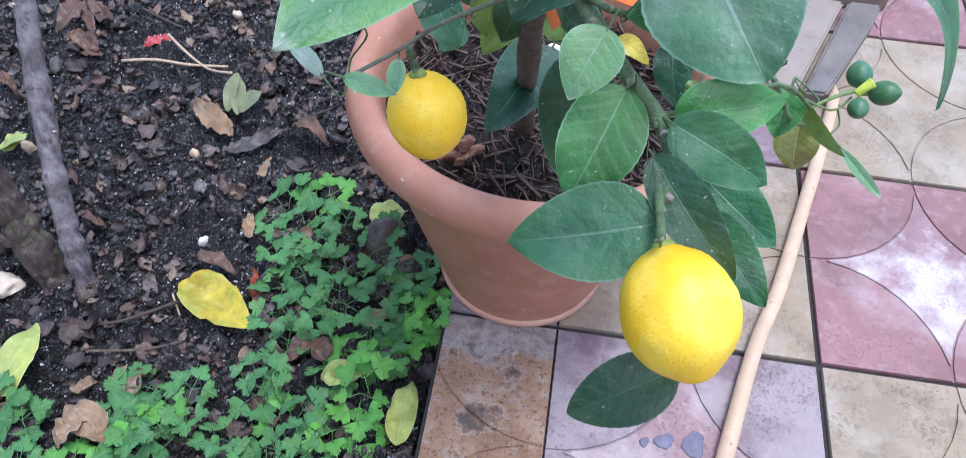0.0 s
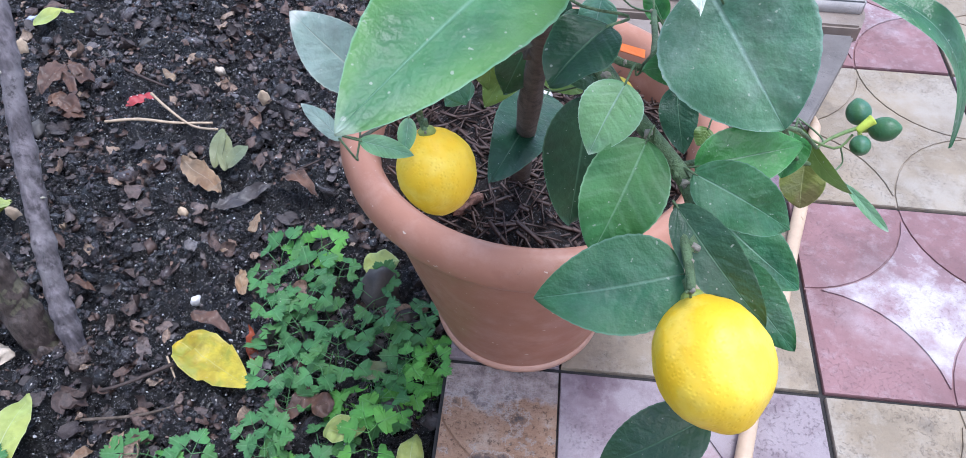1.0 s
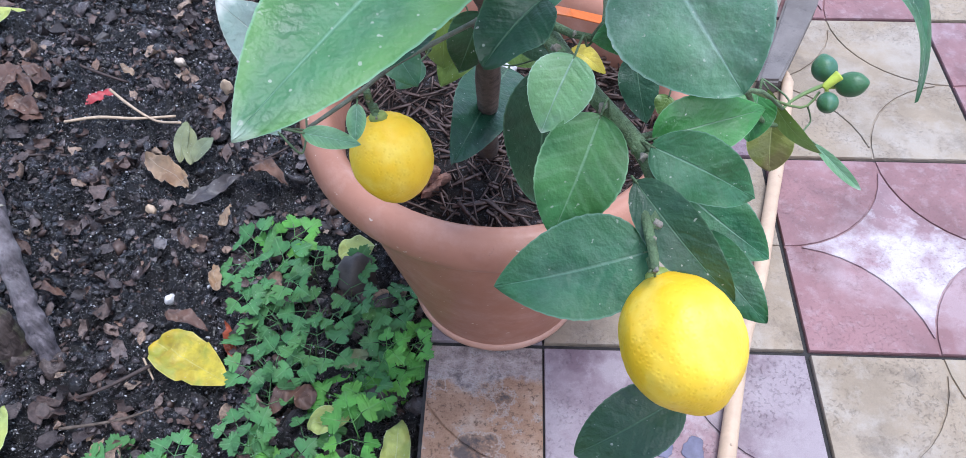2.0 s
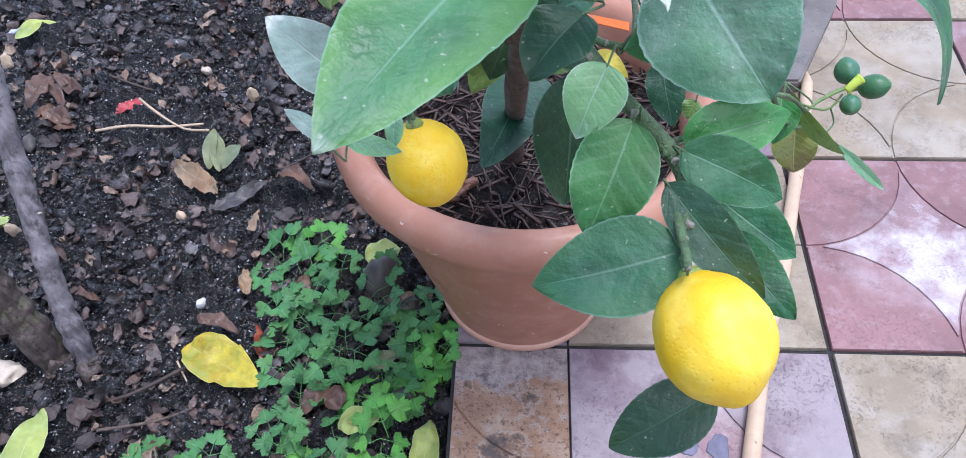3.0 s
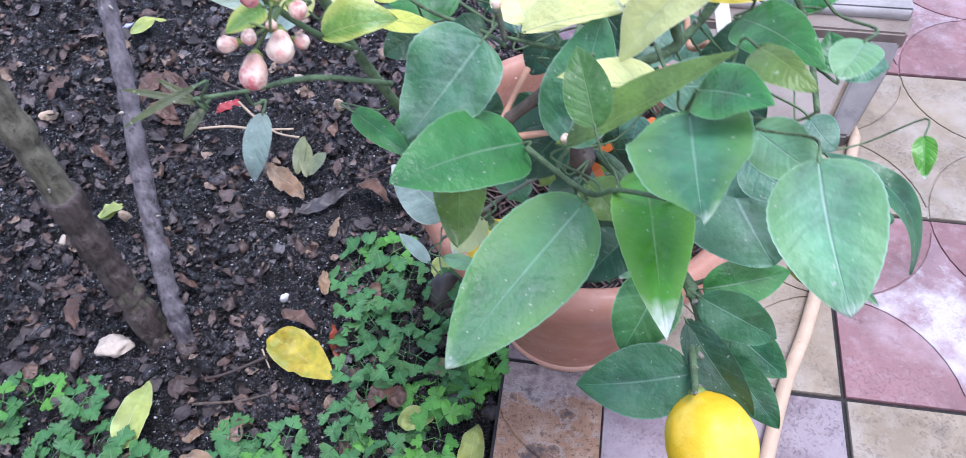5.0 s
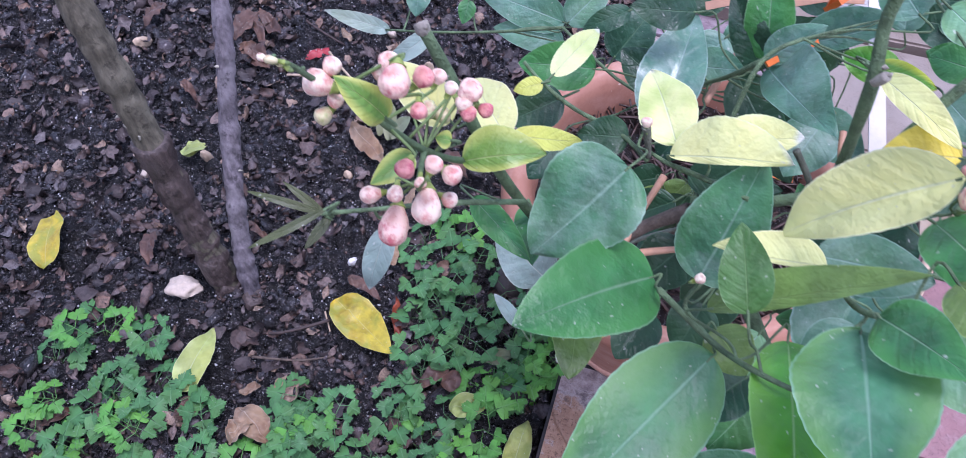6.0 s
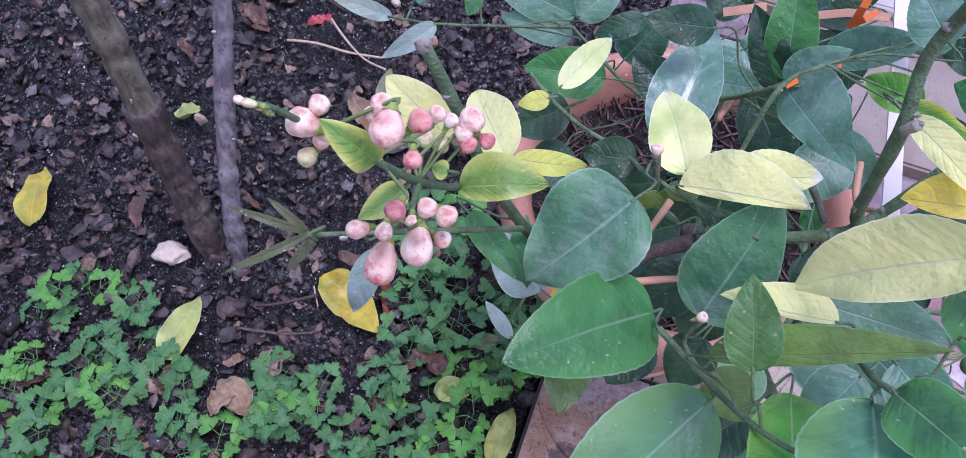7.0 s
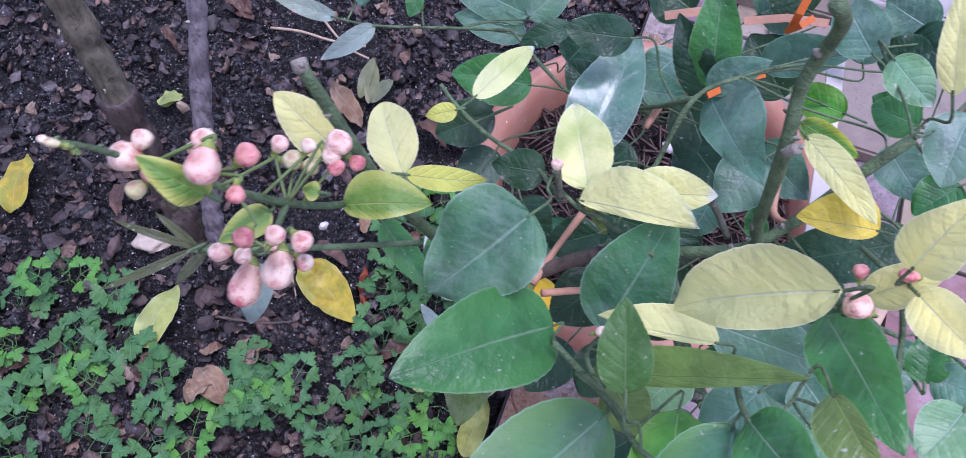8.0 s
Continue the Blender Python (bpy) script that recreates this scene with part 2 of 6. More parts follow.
def petal_material(name, c, c2):
    """A waxy bud, its colour streaked from the stalk to the tip."""
    k = Mat(name, 0.42, 0.4)
    z = k.node("ShaderNodeSeparateXYZ")
    k.link(k.coords("Generated"), z.inputs[0])
    f = k.math("ADD", k.math("MULTIPLY", z.outputs[2], 0.5), k.math("MULTIPLY_ADD", k.noise(240.0, 5.0, 0.7), 3.2, -1.3))
    col = k.ramp(f, (0.2, c2), (0.75, c))
    col = k.mix(k.ramp(k.noise(520.0, 3.0, 0.7), (0.58, 0.0), (0.7, 0.5)), col, (0.36, 0.10, 0.10))
    col = k.mix(k.ramp(z.outputs[2], (0.9, 0.0), (0.99, 0.6)), col, (0.36, 0.12, 0.08))
    k.colour(k.mix(k.math("MULTIPLY", k.random(), 0.25), col, shade(c2, 0.9)))
    k.b.inputs["Subsurface Weight"].default_value = 0.15
    k.b.inputs["Subsurface Radius"].default_value = (0.004, 0.002, 0.002)
    k.bump(k.noise(500.0), 0.2, 0.0004)
    return k.m


PINK = petal_material("bud_pink", (0.88, 0.66, 0.52), (0.56, 0.15, 0.16))
ROSE = petal_material("bud_rose", (0.74, 0.36, 0.31), (0.44, 0.07, 0.11))
CREAM = petal_material("bud_cream", (0.86, 0.73, 0.57), (0.66, 0.29, 0.25))
GREENBUD = petal_material("bud_greenish", (0.66, 0.58, 0.36), (0.40, 0.42, 0.18))


def soil_material(name, c, wet=0.34):
    """Wet crumbly soil: dark, uneven, with a glistening film and pale mineral grains."""
    k = Mat(name, wet, 0.6)
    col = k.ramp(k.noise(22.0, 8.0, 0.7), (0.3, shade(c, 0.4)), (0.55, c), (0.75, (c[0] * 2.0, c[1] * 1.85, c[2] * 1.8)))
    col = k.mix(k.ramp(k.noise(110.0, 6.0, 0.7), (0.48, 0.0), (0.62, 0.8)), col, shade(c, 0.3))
    col = k.mix(k.ramp(k.noise(420.0, 2.0), (0.60, 0.0), (0.66, 0.9)), col, (0.32, 0.31, 0.33))
    isle = k.island()
    col = k.mix(k.ramp(isle, (0.0, 0.8), (0.45, 0.0)), col, shade(c, 0.3))
    k.colour(k.mix(k.ramp(isle, (0.66, 0.0), (1.0, 0.7)), col, (c[0] * 2.3, c[1] * 1.95, c[2] * 1.85)))
    k.b.inputs["Coat Weight"].default_value = max(0.0, 0.85 - 2.0 * wet)
    k.b.inputs["Coat Roughness"].default_value = 0.14
    k.rough(k.ramp(k.noise(60.0, 5.0), (0.35, max(0.06, wet - 0.2)), (0.62, wet + 0.35)))
    k.bump(k.math("ADD", k.noise(150.0, 8.0, 0.8), k.math("MULTIPLY", k.noise(600.0, 3.0), 0.6)), 1.0, 0.009)
    return k.m


# sheet near-black, clods lighter: the shade in the gaps is painted as colour
SOIL = soil_material("wet_soil_gap_shade", (0.015, 0.014, 0.016), 0.36)
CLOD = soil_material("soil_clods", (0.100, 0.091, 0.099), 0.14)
POTSOIL = soil_material("potting_soil", (0.040, 0.026, 0.020), 0.5)
CHIP = simple("bark_chips", (0.10, 0.066, 0.056), 0.42, 60, 0.7, 0.4)


def litter_material():
    """Rotting leaf flakes: most dark and wet, some brown, a few tan or grey."""
    k = Mat("rotting_leaf", 0.4, 0.5)
    isle = k.island()
    col = k.ramp(isle, (0.0, (0.040, 0.033, 0.034)), (0.34, (0.075, 0.056, 0.054)), (0.60, (0.14, 0.085, 0.068)), (0.80, (0.165, 0.15, 0.155)), (0.92, (0.26, 0.16, 0.115)), (1.0, (0.40, 0.30, 0.22)))
    fine = k.noise(160.0, 6.0, 0.7)
    k.colour(k.mix(k.ramp(fine, (0.42, 0.0), (0.66, 0.75)), col, (0.022, 0.018, 0.018)))
    k.rough(k.ramp(k.noise(70.0, 3.0), (0.35, 0.2), (0.65, 0.62)))
    k.bump(fine, 0.8, 0.003)
    return k.m


LITTER = litter_material()
# pale specks: some real grit, many painting the glints of wet soil
SPECK = simple("pale_grit", (0.52, 0.52, 0.54), 0.6, 60, 0.3)
JOINT = simple("dark_mortar", (0.045, 0.042, 0.042), 0.85, 120, 0.4, 0.6, 0.002)


def tile_material(name, c, worn, stain, amount, dirt=0.35, pit=0.35, relief=0.0015):
    """Cast cement paving: faded pigment, chalky worn patches, dark dirt and pitting."""
    k = Mat(name, 0.62, 0.4)
    w = k.coords("Object")
    mapped = k.node("ShaderNodeVectorMath")
    mapped.operation = "ADD"
    k.link(w, mapped.inputs[0])
    r = k.random()
    xyz = k.node("ShaderNodeCombineXYZ")
    for i, f in enumerate((37.0, 91.0, 13.0)):
        k.link(k.math("MULTIPLY", r, f), xyz.inputs[i])
    k.link(xyz.outputs[0], mapped.inputs[1])
    at = mapped.outputs[0]
    col = k.ramp(k.noise(9.0, 6.0, 0.65, at), (0.3, shade(c, 0.72)), (0.7, shade(c, 1.22)))
    col = k.mix(k.math("MULTIPLY", k.ramp(k.noise(6.5, 7.0, 0.62, at), (0.47, 0.0), (0.58, 1.0)), amount), col, worn)
    col = k.mix(k.ramp(k.noise(24.0, 8.0, 0.75, at), (0.52, 0.0), (0.68, 0.6)), col, stain)
    col = k.mix(k.math("MULTIPLY", k.ramp(k.noise(60.0, 6.0, 0.7, at), (0.52, 0.0), (0.66, 1.0)), amount * 0.6), col, worn)
    pits = k.ramp(k.noise(260.0, 3.0, 0.6, at), (0.56, 0.0), (0.64, 1.0))
    patch = k.ramp(k.noise(12.0, 3.0, 0.6, at), (0.44, 0.0), (0.58, 1.0))
    hole = k.math("MULTIPLY", pits, patch)
    col = k.mix(k.math("MULTIPLY", hole, pit), col, shade(stain, 0.7))
    col = k.mix(k.ramp(k.noise(7.0, 9.0, 0.7, k.noise_shift(at)), (0.54, 0.0), (0.64, dirt)), col, shade(stain, 0.55))
    col = k.mix(k.math("MULTIPLY", k.noise(700.0, 1.0, 0.5, at), 0.3), col, shade(c, 0.55))
    k.colour(col)
    k.rough(k.ramp(k.noise(11.0, 3.0, 0.5, at), (0.35, 0.42), (0.7, 0.8)))
    k.bump(k.math("ADD", k.math("MULTIPLY", hole, -1.0), k.math("MULTIPLY", k.noise(300.0, 3.0, 0.6, at), 0.25)), 0.5, relief)
    return k.m


def eroded_material():
    """An edging tile worn down to its orange core: crumbly pits, smears of grey cement and black grime."""
    k = Mat("tile_ochre_eroded", 0.75, 0.35)
    at = k.coords("Object")
    col = k.ramp(k.noise(16.0, 6.0, 0.7, at), (0.32, (0.33, 0.18, 0.105)), (0.52, (0.50, 0.30, 0.19)), (0.70, (0.64, 0.49, 0.38)))
    grain = k.noise(150.0, 5.0, 0.75, at)
    col = k.mix(k.ramp(grain, (0.53, 0.0), (0.63, 0.8)), col, (0.12, 0.072, 0.05))
    xyz = k.node("ShaderNodeSeparateXYZ")
    k.link(at, xyz.inputs[0])
    end = k.ramp(xyz.outputs[1], (0.226, 0.0), (0.272, 0.34))
    skin = k.ramp(k.math("ADD", k.noise(14.0, 7.0, 0.68, k.noise_shift(at)), end), (0.62, 0.0), (0.70, 0.88))
    col = k.mix(skin, col, k.ramp(k.noise(60.0, 5.0, 0.7, at), (0.36, (0.22, 0.18, 0.18)), (0.50, (0.46, 0.38, 0.365)), (0.65, (0.62, 0.54, 0.52))))
    dx, dy = (k.math("MULTIPLY", k.math("SUBTRACT", xyz.outputs[a], c), w) for a, c, w in ((0, 0.235, 28.0), (1, 0.172, 40.0)))
    patch = k.ramp(k.math("ADD", k.math("MULTIPLY", dx, dx), k.math("MULTIPLY", dy, dy)), (0.2, 0.16), (1.0, 0.0))
    smear = k.math("ADD", k.noise(22.0, 8.0, 0.72, at), patch)
    col = k.mix(k.ramp(smear, (0.54, 0.0), (0.565, 0.7), (0.59, 0.0)), col, (0.58, 0.53, 0.49))
    col = k.mix(k.ramp(smear, (0.58, 0.0), (0.66, 0.85)), col, (0.085, 0.082, 0.088))
    k.colour(k.mix(k.math("MULTIPLY", k.noise(600.0, 2.0, 0.5, at), 0.35), col, (0.15, 0.10, 0.075)))
    k.rough(k.ramp(grain, (0.4, 0.5), (0.65, 0.9)))
    k.bump(k.math("ADD", k.math("MULTIPLY", grain, -1.3), k.math("ADD", k.math("MULTIPLY", skin, 0.6), k.noise(45.0, 6.0, 0.7, at))), 0.9, 0.006)
    return k.m


MAROON = tile_material("tile_maroon", (0.275, 0.145, 0.15), (0.47, 0.38, 0.40), (0.18, 0.10, 0.105), 0.5, 0.35, 0.2)
CHALK = tile_material("tile_chalky_pink", (0.32, 0.20, 0.215), (0.58, 0.54, 0.56), (0.24, 0.14, 0.15), 0.95, 0.4)
BEIGE = tile_material("tile_beige", (0.325, 0.258, 0.185), (0.43, 0.385, 0.335), (0.21, 0.16, 0.12), 0.6, 0.6, 0.3, 0.005)
LILAC = tile_material("tile_lilac", (0.205, 0.14, 0.165), (0.42, 0.37, 0.38), (0.15, 0.10, 0.12), 0.6, 0.4, 0.3, 0.003)
LILACSTAR = tile_material("tile_faded_pink", (0.30, 0.19, 0.205), (0.47, 0.425, 0.43), (0.20, 0.13, 0.14), 0.7, 0.4, 0.25)
OCHRE = eroded_material()
GREYSTONE = tile_material("grey_stone", (0.165, 0.145, 0.135), (0.23, 0.205, 0.19), (0.10, 0.09, 0.085), 0.5)
BUFFSTONE = tile_material("buff_stone", (0.255, 0.205, 0.17), (0.33, 0.285, 0.25), (0.20, 0.155, 0.13), 0.5)
WALLPAINT = tile_material("bounce_wall_face", (0.58, 0.54, 0.49), (0.66, 0.63, 0.59), (0.45, 0.41, 0.37), 0.4)
PAINTBLUE = simple("blue_grey_paint", (0.17, 0.165, 0.235), 0.6, 60, 0.3)
PLASTER = tile_material("white_plaster", (0.52, 0.49, 0.48), (0.6, 0.57, 0.56), (0.6, 0.56, 0.52), 0.4)


def clay_material(name, low, high, scuff):
    """Terracotta-coloured pot wall: broad tonal drift, lime bloom, scuffs, smudges and a few pale chips."""
    k = Mat(name, 0.5, 0.4)
    col = k.ramp(k.noise(7.0, 5.0, 0.6), (0.3, low), (0.7, high))
    col = k.mix(k.ramp(k.noise(30.0, 6.0, 0.7), (0.50, 0.0), (0.75, scuff)), col, (0.55, 0.33, 0.26))
    col = k.mix(k.ramp(k.noise(16.0, 4.0, 0.6), (0.60, 0.0), (0.72, 0.5)), col, (0.28, 0.10, 0.06))
    col = k.mix(k.ramp(k.noise(55.0, 6.0, 0.75, k.noise_shift(k.coords())), (0.62, 0.0), (0.70, 0.45)), col, (0.17, 0.085, 0.06))
    col = k.mix(k.ramp(k.noise(170.0, 1.0), (0.755, 0.0), (0.775, 0.9)), col, (0.72, 0.6, 0.52))
    k.colour(col)
    k.rough(k.ramp(k.noise(20.0, 4.0), (0.35, 0.34), (0.7, 0.62)))
    k.bump(k.math("ADD", k.noise(240.0, 3.0), k.math("MULTIPLY", k.noise(25.0), 0.8)), 0.2, 0.001)
    return k.m


CLAY = clay_material("terracotta", (0.350, 0.158, 0.102), (0.455, 0.215, 0.145), 0.5)
CLAYPALE = clay_material("terracotta_scuffed", (0.44, 0.22, 0.15), (0.58, 0.34, 0.25), 0.9)


# ---- building helpers ----
def mesh_from(name, bm, *mats, smooth=True):
    me = bpy.data.meshes.new(name)
    bm.to_mesh(me)
    bm.free()
    for m in mats:
        me.materials.append(m)
    if smooth:
        me.polygons.foreach_set("use_smooth", [True] * len(me.polygons))
    return me


def part(name, bm, material, parent, label=""):
    """One mesh object under a thing or under a part."""
    ob = new(name, mesh_from(name, bm, material))
    ob.parent = parent
    return tagged(ob, label) if label else ob


def thing(name, place, label, category, group="", kind=""):
    ob = new(name)
    ob.empty_display_size = 0.02
    ob.location = place
    return tagged(ob, label, category, group, kind)


def stuff(name, verts, faces, material, label, category):
    me = bpy.data.meshes.new(name)
    me.from_pydata(verts, [], faces)
    me.materials.append(material)
    me.polygons.foreach_set("use_smooth", [True] * len(me.polygons))
    return tagged(new(name, me), label, category, "", "stuff")


def tube_into(bm, pts, r0, r1, sides=8, knobs=0.0):
    """Adds a tapered, rounded-off tube along pts, smoothed between them."""
    pts = [Vector(p) for p in pts]
    path = []
    for i in range(len(pts) - 1):
        a, b = pts[max(i - 1, 0)], pts[min(i + 2, len(pts) - 1)]
        p, q = pts[i], pts[i + 1]
        for s in range(4):
            u = s / 4
            path.append(0.5 * ((2 * p) + (q - a) * u + (2 * a - 5 * p + 4 * q - b) * u * u + (3 * p - a - 3 * q + b) * u ** 3))
    path.append(pts[-1])
    rings, side = [], None
    for i, p in enumerate(path):
        t = (path[min(i + 1, len(path) - 1)] - path[max(i - 1, 0)]).normalized()
        side = (side or t.orthogonal())
        side = (side - t * side.dot(t)).normalized()
        up = t.cross(side)
        u = i / (len(path) - 1)
        r = (r0 + (r1 - r0) * u) * (1 + knobs * noise.noise(p * 60))
        rings.append([bm.verts.new(p + (side * math.cos(a) + up * math.sin(a)) * r) for a in (2 * math.pi * k / sides for k in range(sides))])
    for a, b in zip(rings, rings[1:]):
        for k in range(sides):
            bm.faces.new((a[k], a[(k + 1) % sides], b[(k + 1) % sides], b[k]))
    bm.faces.new(rings[0][::-1])
    bm.faces.new(rings[-1])
    return path


def blade_into(bm, base, tip, width, face, curl, rng, left=1.0, belly=0.5, nu=40, nv=6):
    """Adds a leaf blade from base to tip, its upper side to face: bowed, folded along the rib, quilted between the side veins, rippled and notched at the edge.
    left: the share of its width to the left of the rib, 1 for even; belly: small for a broad base."""
    base, tip, face = Vector(base), Vector(tip), Vector(face)
    ax = tip - base
    length = ax.length
    ax.normalize()
    n = (face - ax * face.dot(ax)).normalized()
    s = n.cross(ax)
    uv = bm.loops.layers.uv.verify()
    fold, ripple, phase = rng.uniform(0.08, 0.36), rng.uniform(0.02, 0.07), rng.uniform(0, 6)
    sway, blunt, waves = rng.uniform(-0.02, 0.02), rng.uniform(0.72, 0.92), rng.uniform(8, 13)
    peak = belly / (belly + blunt)
    top = peak ** belly * (1 - peak) ** blunt
    grid = []
    for i in range(nu + 1):
        u = 0.5 - 0.5 * math.cos(math.pi * i / nu)
        w = u ** belly * (1 - u) ** blunt / top * 0.5 * width
        if u > 0.93:
            w = max(w, 0.045 * width * (1 - u) / 0.07)
        row = []
        for j in range(-nv, nv + 1):
            v = j / nv
            wide = w * (left if v > 0 else 2 - left)
            notch = 1 + (0.008 if i % 2 else -0.008) * (abs(j) == nv)
            edge = ripple * width * abs(v) ** 2 * math.sin(u * waves + phase + (1.7 if v > 0 else 0))
            quilt = 0.0035 * width * math.sin((u - 0.22 * abs(v)) * 44) * math.sin(math.pi * min(1, abs(v) * 1.1))
            h = curl * length * (2 * u * (1 - u) - 0.25 * u * u) + fold * abs(v) * wide - 0.35 * fold * wide * v * v + edge + quilt
            row.append((bm.verts.new(base + ax * (u * length) + s * (v * wide * notch + sway * length * math.sin(u * 3.1)) + n * h), u, v))
        grid.append(row)
    for i in range(nu):
        for j in range(2 * nv):
            q = (grid[i][j], grid[i + 1][j], grid[i + 1][j + 1], grid[i][j + 1])
            f = bm.faces.new([a[0] for a in q])
            for loop, a in zip(f.loops, q):
                loop[uv].uv = (a[1], a[2] * 0.5 + 0.5)


def lathe_into(bm, profile, centre, segs=72):
    rings = []
    for r, z in profile:
        rings.append([bm.verts.new((centre[0] + r * math.cos(2 * math.pi * k / segs), centre[1] + r * math.sin(2 * math.pi * k / segs), z)) for k in range(segs)])
    for a, b in zip(rings, rings[1:]):
        for k in range(segs):
            bm.faces.new((a[k], a[(k + 1) % segs], b[(k + 1) % segs], b[k]))
    return rings


def lump_into(bm, centre, size, rng, rings=2, rough=0.25):
    """Adds an uneven lump."""
    made = bmesh.ops.create_icosphere(bm, subdivisions=rings, radius=1.0)["verts"]
    turn = Euler([rng.uniform(0, 6) for _ in range(3)]).to_matrix()
    off = Vector([rng.uniform(0, 99) for _ in range(3)])
    for v in made:
        k = 1 + rough * noise.noise(v.co * 1.6 + off) + 0.5 * rough * noise.noise(v.co * 4 + off)
        v.co = turn @ Vector((v.co.x * size[0] * k, v.co.y * size[1] * k, v.co.z * size[2] * k)) + Vector(centre)


# ---- ground: one soil sheet, fine near the pot, reaching the horizon ----
def soil_height(x, y):
    p = Vector((x, y, 0))
    h = 0.016 * noise.noise(p * 5) + 0.019 * noise.noise(p * 19 + Vector((3, 1, 0)))
    h += 0.028 * abs(noise.noise(p * 33)) + 0.013 * noise.noise(p * 88)
    return -0.038 + h


def build_ground():
    xs = [-80, -40, -20, -10, -6, -4, -3, -2.4, -2.1] + [-2 + 0.02 * i for i in range(12)] + [-1.75 + 0.0055 * i for i in range(300)] + [0.2, 1, 3, 6, 12, 20, 40, 80]
    ys = [-80, -40, -20, -10, -6, -4, -2.6, -1.8, -1.4] + [-1.2 + 0.02 * i for i in range(32)] + [-0.55 + 0.0055 * i for i in range(330)] + [1.29 + 0.03 * i for i in range(20)] + [2, 2.6, 4, 6, 10, 20, 40, 80]
    verts = []
    for y in ys:
        for x in xs:
            near = -2.0 < x < 0.2 and -1.2 < y < 1.9
            z = soil_height(x, y) if near else -0.034
            if x > -0.136:
                z -= 0.045
            verts.append((x, y, z))
    n = len(xs)
    faces = [(j * n + i, j * n + i + 1, (j + 1) * n + i + 1, (j + 1) * n + i) for j in range(len(ys) - 1) for i in range(n - 1)]
    me = bpy.data.meshes.new("ground")
    me.from_pydata(verts, [], faces)
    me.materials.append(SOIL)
    me.polygons.foreach_set("use_smooth", [True] * len(me.polygons))
    tagged(new("ground", me), "dark wet crumbly garden soil of the planting bed, gap shade in its colour", "soil", "", "structure")


build_ground()


def bounce_wall():
    """A plain wall out of view, added to shape reflections and bounce light onto the pot."""
    bm = bmesh.new()
    bmesh.ops.create_cube(bm, size=1, matrix=Matrix.Translation((0.0, -2.81, 1.1)) @ Matrix.Diagonal((14.0, 0.2, 2.4, 1)))
    tagged(new("wall_south", mesh_from("wall_south", bm, WALLPAINT, smooth=False)), "unseen plain wall added to shape reflections and bounced light", "wall", "", "structure")


bounce_wall()


CLEAR = [(-0.402, -0.027), (-0.590, -0.139), (-0.883, -0.033), (-0.169, -0.104), (-0.230, -0.092), (-0.230, 0.134), (-0.213, -0.017), (-0.760, 0.173), (-0.869, 0.587), (-0.766, 0.177), (-0.667, 0.427), (-0.62, 0.375), (-0.56, 0.375), (-0.49, 0.31), (-0.505, 0.255), (-0.44, 0.23), (-0.37, 0.255), (-0.665, -0.045), (-0.46, 0.072), (-0.421, 0.025)]  # larger lumps keep off the flat fallen leaves


def soil_scatter(name, count, low, high, flat, material, label, category, seed, lift=0.3):
    """Countless small pieces strewn over the bed, joined as one."""
    rng = random.Random(seed)
    verts, faces = [], []
    shape = [(1, 0, 0), (-1, 0, 0), (0, 1, 0), (0, -1, 0), (0, 0, 1), (0, 0, -1), (0.6, 0.6, 0.55), (-0.6, 0.6, 0.55), (-0.6, -0.6, 0.55), (0.6, -0.6, 0.55)]
    tris = [(0, 6, 9), (2, 7, 6), (1, 8, 7), (3, 9, 8), (4, 6, 7), (4, 7, 8), (4, 8, 9), (4, 9, 6), (0, 2, 6), (2, 1, 7), (1, 3, 8), (3, 0, 9), (5, 2, 0), (5, 1, 2), (5, 3, 1), (5, 0, 3)]
    for _ in range(count):
        y = -0.36 + 1.5 * rng.random() ** 1.15
        x = -0.135 - 1.25 * rng.random() ** 1.1
        size = low + (high - low) * rng.random() ** 2.6
        if size > 0.004 and any(abs(x - a) < 0.035 and abs(y - b) < 0.035 for a, b in CLEAR):
            continue
        m = Euler((rng.uniform(-0.8, 0.8), rng.uniform(-0.8, 0.8), rng.uniform(0, 6.3))).to_matrix()
        sx, sy, sz = size * rng.uniform(0.6, 1.3), size * rng.uniform(0.5, 1.0), size * flat * rng.uniform(0.6, 1.2)
        z = soil_height(x, y) + lift * sz
        k = len(verts)
        for a, b, c in shape:
            j = rng.uniform(0.42, 1.45)
            verts.append(tuple(m @ Vector((a * sx * j, b * sy * j, c * sz * j)) + Vector((x, y, z))))
        faces += [(k + a, k + b, k + c) for a, b, c in tris]
    return stuff(name, verts, faces, material, label, category)


